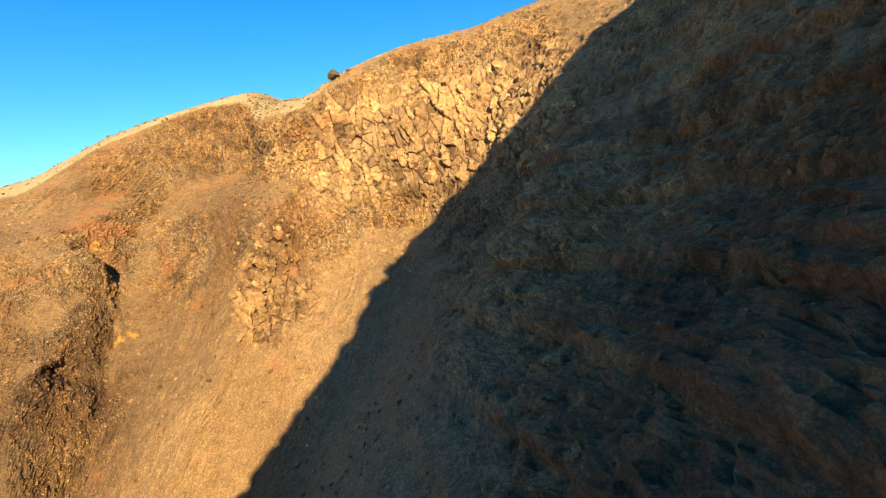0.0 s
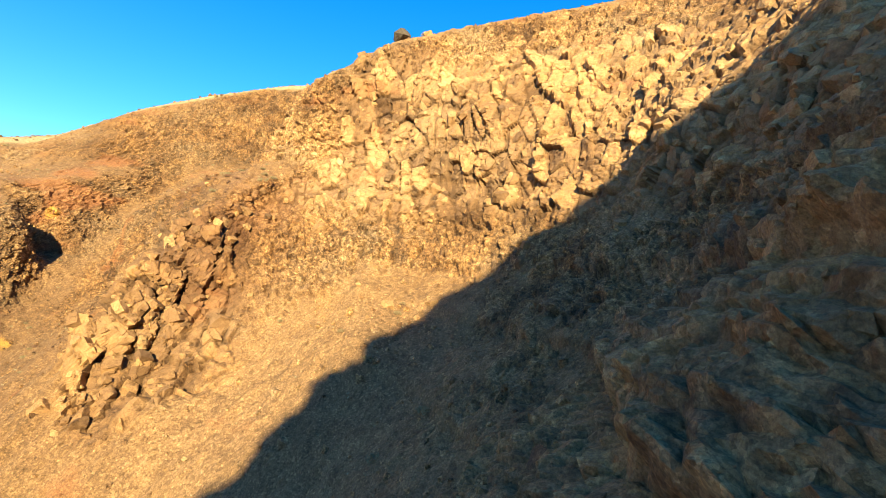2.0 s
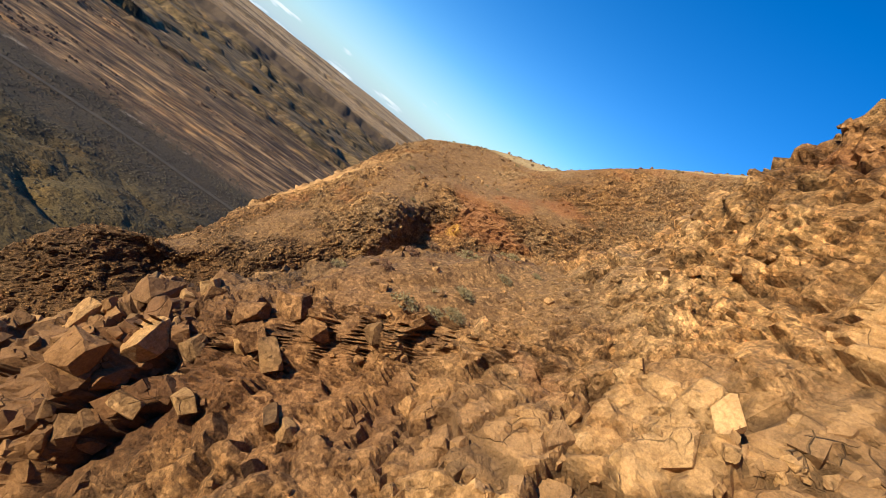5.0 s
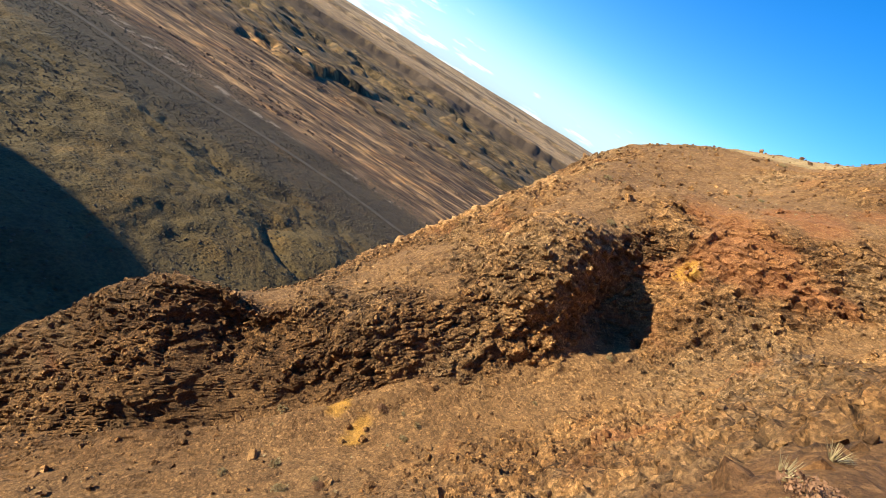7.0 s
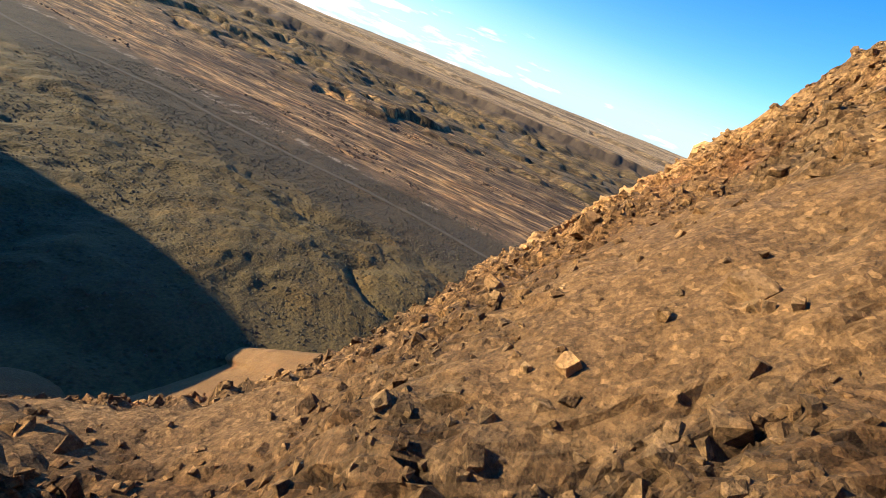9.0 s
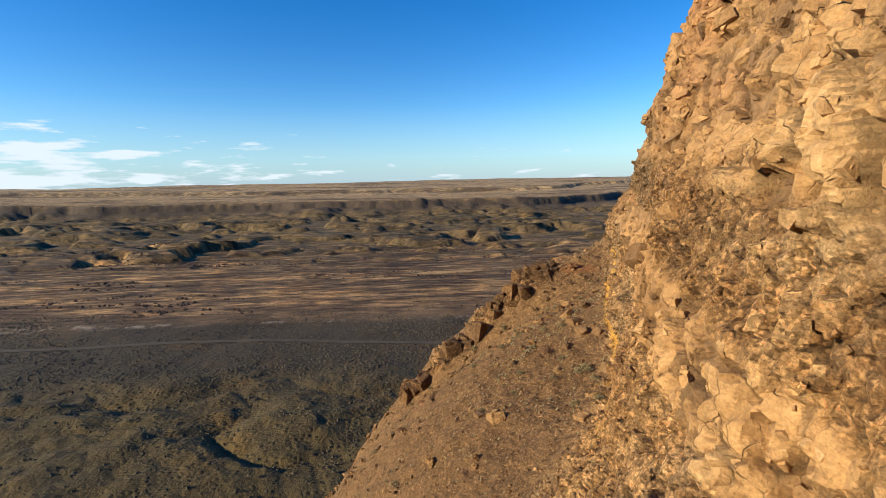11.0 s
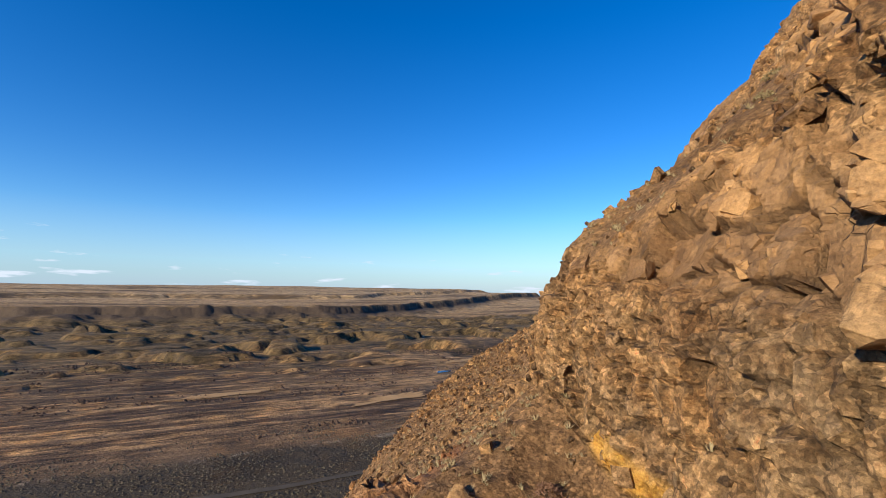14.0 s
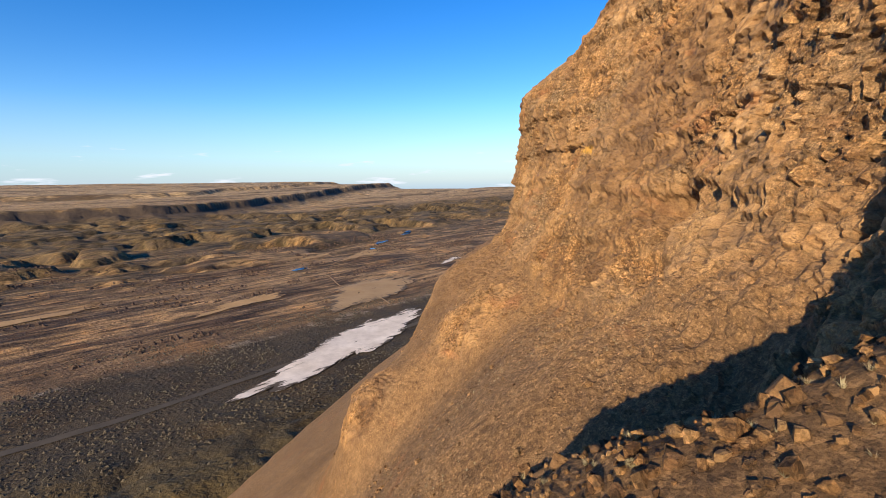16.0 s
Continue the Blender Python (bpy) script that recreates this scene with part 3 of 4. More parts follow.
    slab *= 1 - 0.8 * np.exp(-((x0 + 41) / 5) ** 2 - ((y0 - 91) / 8) ** 2)
    slab = np.clip(slab * (0.68 + 0.5 * smooth(-0.3, 0.1, fbm(p / 5.0, 3, 71))), 0, 1)
    f1, f2, rnd, way = cells(q * np.where((x0 > -30)[:, None], np.array((0.60, 0.60, 0.42)), 0.66), 51)
    g1, g2, rnd2, way2 = cells(q * 1.35, 61)
    tilt = (way * (np.stack([rnd, (rnd * 7.3) % 1, (rnd * 13.7) % 1], 1) - 0.5)).sum(1)
    tilt2 = (way2 * (np.stack([rnd2, (rnd2 * 7.3) % 1, (rnd2 * 13.7) % 1], 1) - 0.5)).sum(1)
    edge, edge2 = smooth(0.0, 0.12, f2 - f1), smooth(0.0, 0.16, g2 - g1)
    blocks = (rnd - 0.5) * 0.85 + tilt * np.where(x0 > -60, 1.45, 1.35) - (1 - edge) * 0.30
    small = (rnd2 - 0.5) * 0.45 + tilt2 * 0.9 - (1 - edge2) * 0.22
    relief = rock * (blocks * (1 + 0.5 * buttress) * (0.25 + 0.75 * slab) * (1 - 0.5 * smooth(-168, -175, x0)) + small * (1 - 0.45 * spur) * (1 - 0.75 * slab * (1 - 0.6 * smooth(-84, -88, x0) * smooth(-112, -106, x0))) + 0.45 * (1 - 0.8 * spur) * (0.5 - ledge)) + (1 - rock) * (0.22 * fbm(p / 0.9, 3, 81) + 0.10 * (rnd2 - 0.5) * edge2)
    run = np.stack([np.tile(at, rows) / 2.6, lev * 1.1, 0 * lev], 1)
    relief += (0.95 - 0.5 * slab) * (1 - 0.75 * spur) * fbm(run, 4, 77) * smooth(0.10, 0.24, spread) * (1 - 0.4 * rock) * smooth(3.0, 4.0, lev) * (1 - 0.65 * smooth(-104, -112, x0) * smooth(5.9, 6.3, lev))
    relief *= 1 - 0.35 * smooth(-168, -175, x0)
    # the western wall: upright ribs and runnels, and steps where one flow lies on the next
    west_wall = smooth(-169, -175, x0) * smooth(2.2, 3.0, lev) * smooth(7.2, 6.4, lev)
    ribs = np.abs(fbm(np.stack([np.tile(at, rows) / 5.5, lev * 0.9, 0 * lev], 1), 4, 87))
    steps = ((p[:, 2] + 2.0 * fbm(p / 12.0, 3, 89)) / 6.5) % 1.0
    relief += west_wall * (1.6 * (0.25 - ribs) + 0.9 * (smooth(0.0, 0.15, steps) - steps) + 0.5 * tilt2 + 0.35 * (rnd - 0.5))
    # the eastern face: flow on flow, each with a ledge of rubble at its foot
    east = smooth(-34, -18, x0 - 0.5 * (y0 - 80)) * smooth(1.9, 2.6, lev) * smooth(7.6, 6.6, lev)
    flow = ((p[:, 2] + 1.6 * fbm(p / 15.0, 3, 93) + 0.05 * x0) / 5.2) % 1.0
    thin = ((p[:, 2] + 0.7 * fbm(p / 6.0, 3, 95) + 0.05 * x0) / 1.45) % 1.0
    bedded = smooth(0.36, 0.54, 0.5 + 0.6 * fbm(p / 14.0, 3, 97))
    relief += east * (0.75 * (smooth(0.0, 0.16, flow) - flow) + 0.45 * bedded * (smooth(0.0, 0.25, thin) - thin)) * smooth(74, 62, y0 + 0.5 * np.abs(x0 - 10))
    relief += east * 0.5 * (smooth(0.0, 0.16, flow) - flow)
    relief *= 1 - 0.7 * np.exp(-((x0 + 168) ** 2 + (y0 - 102) ** 2) / 110)
    p2 = p1 + n1 * (relief * keep)[:, None]
    me = grid_mesh("cliff", rows, cols, p2)
    umber = (0.60 - 0.2 * smooth(-92, -100, x0)) * smooth(-33, -44, x0) * smooth(-170, -160, x0) + 0.12 * smooth(-160, -170, x0) + 0.3 * np.exp(-((x0 + 168) ** 2 + (y0 - 105) ** 2) / 50)
    # the eastern face's shade is deepened in its colour, more towards the south
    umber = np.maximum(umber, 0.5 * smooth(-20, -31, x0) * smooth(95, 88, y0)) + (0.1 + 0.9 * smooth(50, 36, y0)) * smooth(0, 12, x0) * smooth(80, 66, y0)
    umber = umber * (1 - 0.6 * slab) + 0.35 * buttress
    umber = np.clip(umber + 0.5 * fbm(p / 12.0, 3, 131) + 0.25 * smooth(0.5, 0.2, rock) * smooth(-90, -110, x0), 0, 1)
    umber = np.clip(umber + 0.7 * np.exp(-((x0 + 41) / 6) ** 2 - ((y0 - 91) / 9) ** 2), 0, 1)
    umber *= (1 - 0.8 * smooth(-79, -84, x0) * smooth(-112, -106, x0) * smooth(2, -6, p[:, 2])) * (1 - 0.75 * rock * smooth(-112, -118, x0) * smooth(-156, -150, x0))
    umber *= 1 - 0.8 * np.exp(-((x0 + 157) ** 2 + (y0 - 96) ** 2) / 70)
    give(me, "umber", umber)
    tint = np.clip(0.5 + np.where(x0 > -30, -0.07, np.where(x0 > -104, 0.06, -0.16)) * slab - 0.16 * buttress + 0.50 * (rnd - 0.5) + 0.25 * (rnd2 - 0.5) + 0.35 * fbm(p / 16.0, 3, 91), 0, 1)
    x, y, z = p.T
    # ochre seam along the foot of the western wall, red baked layers, dark clinker on the spur
    seam = smooth(0.9, 0.25, np.abs(lev - 6.02 + 0.12 * fbm(p / 3.0, 3, 101)) * 8) * smooth(-114, -118, x) * smooth(-152.5, -150, x) * smooth(0.35, 0.5, 0.5 + fbm(p / 5.0, 3, 103))
    red = smooth(0.66, 0.82, 0.5 + 0.5 * fbm(np.stack([x / 9, y / 9, z / 3.0], 1), 4, 111) + 0.42 * np.exp(-((x + 79) ** 2 + (y - 106) ** 2) / 60) + 0.40 * np.exp(-((x + 61) ** 2 + (y - 104) ** 2) / 18))
    red = np.maximum(red, 0.45 * smooth(-17, -14, z) * smooth(-2, -8, z) * smooth(-110, -114, x) * smooth(-132, -126, x) * smooth(-0.2, 0.2, patchy))
    gully = np.exp(-((x + 41) / 6) ** 2 - ((y - 91) / 9) ** 2)
    red = np.maximum(np.maximum(red, 0.35 * gully), 0.6 * np.exp(-((x + 27.5) / 5) ** 2 - ((y - 84) / 6) ** 2) * (0.6 + 0.8 * patchy)) * 0.75 * keep
    seam = np.maximum(seam, 0.9 * smooth(0.25, 0.6, np.exp(-((x + 204) / 3.0) ** 2 - ((y - 166) / 3.0) ** 2 - ((z + 19.6) / 0.6) ** 2)))
    for px, py, rx, ry in ((-62.6, 85.6, 1.0, 0.7), (-61.2, 87.6, 1.3, 0.6), (-76.5, 103.0, 0.6, 0.9)):
        seam = np.maximum(seam, 0.8 * smooth(0.25, 0.6, np.exp(-((x - px) / rx) ** 2 - ((y - py) / ry) ** 2) + 0.25 * fbm(p / 0.8, 2, 105)))
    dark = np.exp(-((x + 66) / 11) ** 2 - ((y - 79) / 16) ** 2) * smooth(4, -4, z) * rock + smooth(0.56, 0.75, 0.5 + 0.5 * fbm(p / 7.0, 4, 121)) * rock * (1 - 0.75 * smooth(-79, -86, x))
    # ledge ground: dark stone, plus shadow between the stones put into the colour
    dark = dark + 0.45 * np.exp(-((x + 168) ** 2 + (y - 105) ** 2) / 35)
    # shade of the low southern slopes, darkened in the colour
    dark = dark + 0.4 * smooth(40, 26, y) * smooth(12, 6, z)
    # grey-brown clinker between the two block bands of the long wall
    above = z + 24.4 + (x + 120) * 0.125 + 0.7 * fbm(p / 4.0, 3, 141)
    clinker = smooth(1.4, 2.4, above) * smooth(6.2, 4.6, above) * smooth(-106, -112, x) * smooth(-160, -152, x)
    low = smooth(-1.2, -2.2, above) * smooth(-106, -112, x) * smooth(-160, -152, x) * rock
    # last term: the spur's low end, brown rock with its shade painted in
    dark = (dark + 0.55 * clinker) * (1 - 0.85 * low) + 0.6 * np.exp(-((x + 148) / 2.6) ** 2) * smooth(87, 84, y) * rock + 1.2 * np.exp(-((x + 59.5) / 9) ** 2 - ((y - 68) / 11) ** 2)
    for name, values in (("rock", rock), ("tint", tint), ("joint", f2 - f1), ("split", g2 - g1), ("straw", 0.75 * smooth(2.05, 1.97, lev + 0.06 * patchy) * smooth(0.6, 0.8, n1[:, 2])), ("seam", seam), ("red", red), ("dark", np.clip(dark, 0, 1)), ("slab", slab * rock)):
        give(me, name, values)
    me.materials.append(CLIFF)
    ob = new("cliff", me)
    return tagged(ob, "tall brown basalt cliff with fractured blocks and bare scree", "cliff", kind="structure"), p2.reshape(rows, cols, 3), rock.reshape(rows, cols), {"umber": umber, "tint": tint, "slab": slab * rock, "red": red, "dark": np.clip(dark, 0, 1)}


def drainage(p):
    """Rounded spurs and washes of the foot slopes: 1 along the crests, 0 in the washes."""
    bend = np.stack([fbm(p / 70.0, 3, 203), fbm(p / 70.0, 3, 204), 0 * p[:, 0]], 1)
    q = p + 34 * bend
    return np.clip(2.4 * np.abs(fbm(q / np.array((78.0, 120.0, 1.0)), 5, 205)), 0, 1)


def valley_height(p):
    west = -p[:, 0]
    z = FLOOR + 1.2 * fbm(p / 45.0, 4, 201)
    # spurs and washes at the foot of the cliff
    foot = smooth(500, 400, west)
    z += foot * (6.5 * drainage(p) - 1 + 2.2 * fbm(p / 15.0, 4, 207))
    # low levees of the old river arms
    z += 2.0 * fbm(p / np.array((20.0, 150.0, 1.0)), 4, 209) * smooth(640, 720, west) * smooth(1500, 1100, west)
    # hummocks of the old slide field
    broad = fbm(p / np.array((150.0, 230.0, 1.0)), 3, 211)
    knobs = fbm(p / np.array((48.0, 80.0, 1.0)), 4, 213)
    hum = smooth(0.03, 0.26, knobs + 0.55 * broad + 0.04) * smooth(900, 1150, west - 0.3 * np.clip(p[:, 1] - 300, 0, 900)) * smooth(2420, 2150, west)
    z += (10 + 14 * smooth(-0.1, 0.4, broad)) * hum + 2.5 * fbm(p / 30.0, 3, 217) * smooth(950, 1200, west)
    # mesa scarp above its talus, and the plateau behind it
    edge = 2330 + 90 * fbm(p / 700.0, 3, 221) + 60 * fbm(p / 130.0, 4, 223) + 0.75 * np.clip(p[:, 1] - 750, 0, 2600)
    past = west - edge
    step = smooth(-14, 12, past)
    z += 34 * step + 30 * smooth(-150, -8, past)
    edge2 = 3250 + 0.6 * np.clip(p[:, 1] - 900, 0, 2600) + 420 * fbm(p / 800.0, 4, 231) + 50 * fbm(p / 120.0, 3, 233)
    step2 = smooth(-25, 25, west - edge2)
    z += 22 * step2
    dist = np.hypot(p[:, 0] + 150, p[:, 1] - 80)
    z += smooth(2300, 4950, dist) * (70 + 16 * fbm(p / 700.0, 3, 241))
    return z, smooth(-120, -15, past) * smooth(22, 8, past), step2, hum


def build_valley():
    rings = np.r_[np.geomspace(12, 200, 22, endpoint=False), np.geomspace(200, 2750, 370, endpoint=False), np.geomspace(2750, 4960, 60)]
    ang = np.r_[np.linspace(0.48, 1.46, 620, endpoint=False), np.linspace(1.46, 2.48, 60, endpoint=False)] * np.pi
    n = len(ang)
    r, a = np.meshgrid(rings, ang, indexing="ij")
    x, y = -150 + r * np.cos(a), 80 + r * np.sin(a)
    p = np.stack([x.ravel(), y.ravel(), np.zeros(x.size)], 1)
    z, step, step2, hum = valley_height(p)
    # scarp rock is dark; hummock slopes get their shadow as dark colour
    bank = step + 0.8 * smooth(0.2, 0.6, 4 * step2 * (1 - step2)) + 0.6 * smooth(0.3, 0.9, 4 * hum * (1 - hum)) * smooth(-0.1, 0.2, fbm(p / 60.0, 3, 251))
    p[:, 2] = z
    me = grid_mesh("ground", len(rings), n, p, True)
    give(me, "scarp_and_shade", np.clip(bank, 0, 1))
    give(me, "wash", (1 - smooth(0.05, 0.45, drainage(p))) * smooth(500, 420, -p[:, 0]))
    me.materials.append(VALLEY)
    me.shade_smooth()
    return tagged(new("ground", me), "wide dry valley floor of brush, grass and low mounds", "ground", kind="structure")


cliff, CLIFF_GRID, CLIFF_ROCK, CLIFF_LOOK = build_cliff()
ground = build_valley()


# ---------------------------------------------------------------- road, salt flat and ponds in the valley
def plain(name, a, b, scale, rough=0.9, depth=0.05, detail=5):
    k = Nodes(name, rough)
    n = k.noise(scale, detail, 0.65)
    return k.done(k.ramp(n, [(0.3, a), (0.7, b)]), k.math("ADD", n, k.noise(scale * 7, 3)), depth)


DIRT = plain("packed_dirt", (0.068, 0.052, 0.040), (0.098, 0.074, 0.055), 0.08)
STRAW = plain("dry_bunchgrass", (0.26, 0.195, 0.105), (0.46, 0.355, 0.205), 3.0)
SAGE = plain("sage_leaves", (0.180, 0.132, 0.070), (0.330, 0.250, 0.130), 2.0)
BRUSH = plain("dark_brush", (0.045, 0.036, 0.026), (0.115, 0.088, 0.058), 0.12)
WILLOW = plain("bare_willow", (0.050, 0.030, 0.022), (0.120, 0.070, 0.045), 0.10)


def crust(name, a, b, border, scale, depth):
    """A surface that breaks up into the brush round it towards its ragged rim."""
    k = Nodes(name)
    n = k.noise(scale, 7, 0.68)
    col = k.ramp(n, [(0.3, a), (0.7, b)])
    gone = k.math("ADD", k.attr("rim"), k.math("MULTIPLY", k.math("SUBTRACT", k.noise(1.0, 6, 0.7, k.place((0.16, 0.045, 0.1))), 0.5), 2.8))
    col = k.mix(k.range(gone, 0.72, 0.95), col, border)
    return k.done(col, n, depth)


SALT = crust("salt_crust", (0.56, 0.44, 0.36), (0.84, 0.70, 0.60), (0.085, 0.060, 0.042), 0.055, 0.3)
REED = crust("dry_reeds", (0.30, 0.170, 0.075), (0.48, 0.285, 0.130), (0.12, 0.072, 0.046), 0.04, 0.5)
TAN = crust("bare_tan_soil", (0.32, 0.190, 0.092), (0.42, 0.260, 0.132), (0.12, 0.080, 0.052), 0.03, 0.3)


def pond_material():
    k = Nodes("pond_water", 0.06)
    k.b.inputs["Specular IOR Level"].default_value = 0.5
    return k.done((0.015, 0.022, 0.030), k.noise(0.9, 3), 0.02)


POND = pond_material()


def sheet(name, xy_grid, lift, material, label, category):
    """A thin sheet laid over the valley floor."""
    rows, cols = xy_grid.shape[:2]
    p = np.concatenate([xy_grid.reshape(-1, 2), np.zeros((rows * cols, 1))], 1)
    p[:, 2] = valley_height(p)[0] + lift
    me = grid_mesh(name, rows, cols, p)
    me.shade_smooth()
    give(me, "rim", np.repeat(np.linspace(0, 1, rows) ** 2, cols) if rows == 14 else np.full(rows * cols, 0.3))
    me.materials.append(material)
    return tagged(new(name, me), label, category, kind="structure")


def road_line(y):
    return -527 + 14 * np.sin(y / 170.0) + 6 * np.sin(y / 63.0) - 0.00035 * np.clip(y - 250, 0, None) ** 2


ys = np.linspace(-900, 1200, 420)
sheet("road", np.stack([np.stack([road_line(ys) + o, ys], 1) for o in (-3.4, -1.2, 1.2, 3.4)], 1), 0.55, DIRT, "pale dirt road across the sage flat", "road")


def ragged_disc(cx, cy, rx, ry, turn, seed, rag=0.35, n=160):
    a = np.linspace(0, 2 * np.pi, n)
    ring = np.stack([np.cos(a), np.sin(a)], 1)
    wob = 1 + rag * fbm(np.c_[ring * 2.2, np.zeros(n)], 5, seed, 0.7)
    wob[-1] = wob[0]
    out = []
    for f in np.linspace(0.02, 1, 14):
        q = ring * wob[:, None] * f * (rx, ry)
        out.append(np.stack([cx + q[:, 0] * math.cos(turn) - q[:, 1] * math.sin(turn), cy + q[:, 0] * math.sin(turn) + q[:, 1] * math.cos(turn)], 1))
    return np.array(out)


sheet("salt_flat", ragged_disc(-524, 331, 27, 114, 0.30, 5, 0.7), 0.9, SALT, "white salt crust on the valley floor", "salt flat")
sheet("salt_patch", ragged_disc(-774, 713, 9, 40, 0.4, 8, 0.9), 0.9, SALT, "thin white salt crust on the valley floor", "salt flat")
for i, (cx, cy, rx, ry, turn) in enumerate(((-960, 640, 22, 85, 0.5), (-749, 321, 14, 62, 0.25), (-1005, 560, 12, 50, 0.4), (-860, 120, 12, 80, 0.1))):
    sheet("reed_meadow", ragged_disc(cx, cy, rx, ry, turn, 51 + i, 0.9), 1.0, REED, "bright orange dry reed meadow beside the old river arms", "meadow")
sheet("bare_flat", ragged_disc(-690, 470, 42, 95, 0.42, 61, 0.6), 0.9, TAN, "bare tan flat on the valley floor", "flat")
track = np.linspace(0, 1, 90)
tx, ty = -606 - 250 * track, 434 + 40 * track + 6 * np.sin(track * 9)
sheet("track", np.stack([np.stack([tx, ty + o], 1) for o in (-0.9, 0.9)], 1), 1.2, TAN, "pale worn track across the flat", "track")
for i, (cx, cy, rx, ry, turn) in enumerate(((-905, 470, 7, 16, 0.2), (-1075, 775, 9, 34, 0.5), (-1010, 700, 6, 14, 0.9), (-1180, 940, 9, 40, 0.6))):
    sheet("pond", ragged_disc(cx, cy, rx, ry, turn, 31 + i), 1.3, POND, "small blue pond beside an old river arm", "pond")

# ---------------------------------------------------------------- loose stone, grass and brush
rng = np.random.default_rng(7)


def turns(n, tilt=3.14):
    """Random rotation matrices."""
    a, b, c = rng.uniform(0, 6.28, n), rng.uniform(-tilt, tilt, n), rng.uniform(-tilt, tilt, n)
    ca, sa, cb, sb, cc, sc = np.cos(a), np.sin(a), np.cos(b), np.sin(b), np.cos(c), np.sin(c)
    m = np.zeros((n, 3, 3))
    m[:, 0, 0], m[:, 0, 1], m[:, 0, 2] = ca * cb, ca * sb * sc - sa * cc, ca * sb * cc + sa * sc
    m[:, 1, 0], m[:, 1, 1], m[:, 1, 2] = sa * cb, sa * sb * sc + ca * cc, sa * sb * cc - ca * sc
    m[:, 2, 0], m[:, 2, 1], m[:, 2, 2] = -sb, cb * sc, cb * cc
    return m


def strew(name, shapes, place, size, tilt, material, label, category, frames=None, look_of=None):
    """One mesh of many copies of the shapes, turned by chance or about the frames given."""
    co, fa, base, order = [], [], 0, []
    pick = rng.integers(0, len(shapes), len(place))
    rot = turns(len(place), tilt)
    if frames is not None:
        rot = np.einsum("nij,njk->nik", frames, rot)
    for s, (v, f) in enumerate(shapes):
        k = np.where(pick == s)[0]
        if not len(k):
            continue
        pts = np.einsum("nij,vj->nvi", rot[k], v) * size[k, None, None] + place[k][:, None, :]
        co.append(pts.reshape(-1, 3))
        fa.append((f[None] + (np.arange(len(k)) * len(v))[:, None, None] + base).reshape(-1, 3))
        base += len(k) * len(v)
        order.append(np.repeat(k, len(v)))
    me = bpy.data.meshes.new(name)
    raw_mesh(me, np.concatenate(co), np.concatenate(fa))
    for key, values in (look_of or {}).items():
        give(me, key, values[np.concatenate(order)])
    me.materials.append(material)
    return tagged(new(name, me), label, category, kind="stuff")


def hewn_blocks(count, seed, flat=0.6, chipped=0.28):
    """Blocks split along joints: uneven boxes with a few corners knocked off."""
    r = random.Random(seed)
    shapes = []
    for _ in range(count):
        bm = bmesh.new()
        a, b, c = r.uniform(0.42, 0.58), r.uniform(0.30, 0.45), r.uniform(0.30, 0.42) * flat / 0.6
        for x in (-a, a):
            for y in (-b, b):
                for z in (-c, c):
                    q = Vector((x * r.uniform(0.5, 1.1), y * r.uniform(0.5, 1.1), z * r.uniform(0.6, 1.1)))
                    if r.random() < chipped:
                        for axis in range(3):
                            w = q.copy()
                            w[axis] *= r.uniform(0.45, 0.75)
                            bm.verts.new(w)
                    else:
                        bm.verts.new(q)
        bmesh.ops.convex_hull(bm, input=bm.verts)
        bmesh.ops.delete(bm, geom=[v for v in bm.verts if not v.link_faces], context="VERTS")
        bmesh.ops.triangulate(bm, faces=bm.faces)
        bm.verts.index_update()
        shapes.append((np.array([v.co[:] for v in bm.verts]), np.array([[v.index for v in f.verts] for f in bm.faces])))
        bm.free()
    return shapes


def face_frames(n):
    """Axes for each face normal: one near the dip of the flows, one across it, one out of the face."""
    dip = np.array((0.80, 0.35, 0.30))
    u = dip - n * (n @ dip)[:, None]
    u /= np.linalg.norm(u, axis=1, keepdims=True) + 1e-9
    return np.stack([u, np.cross(n, u), n], 2)


def cliff_look(at, spread=0.5, rock=1.0):
    n = len(at)
    tint = np.clip(CLIFF_LOOK["tint"][at] + spread * (rng.uniform(0, 1, n) - 0.5), 0, 1)
    return {"rock": np.full(n, rock), "tint": tint, "joint": np.ones(n), "split": np.ones(n), "straw": np.zeros(n), "umber": CLIFF_LOOK["umber"][at], "slab": CLIFF_LOOK["slab"][at],
            "red": CLIFF_LOOK["red"][at], "dark": CLIFF_LOOK["dark"][at] * 0.5, "seam": np.zeros(n)}


def boulder_material():
    k = Nodes("boulder_stone")
    one = k.n.new("ShaderNodeObjectInfo").outputs["Random"]
    col = k.ramp(one, [(0.0, (0.08, 0.058, 0.040)), (1.0, (0.20, 0.145, 0.090)), (0.5, (0.13, 0.092, 0.058))])
    n = k.noise(2.2, 6, 0.7)
    col = k.mix(0.6, col, k.mix(1.0, col, k.mix(n, (0.15, 0.15, 0.15), (0.85, 0.85, 0.85)), "OVERLAY"))
    chips, _ = k.facets(2.4)
    return k.done(col, k.math("ADD", k.math("MULTIPLY", chips, 0.8), k.math("MULTIPLY", n, 0.12)), 0.6)


BOULDER = boulder_material()

flat_points = CLIFF_GRID.reshape(-1, 3)
flat_rock = CLIFF_ROCK.reshape(-1)
face = normals(CLIFF_GRID)
face = (face if face[..., 2].mean() > 0 else -face).reshape(-1, 3)
cell_area = (np.linalg.norm(np.gradient(CLIFF_GRID, axis=1), axis=-1) * np.linalg.norm(np.gradient(CLIFF_GRID, axis=0), axis=-1)).reshape(-1)


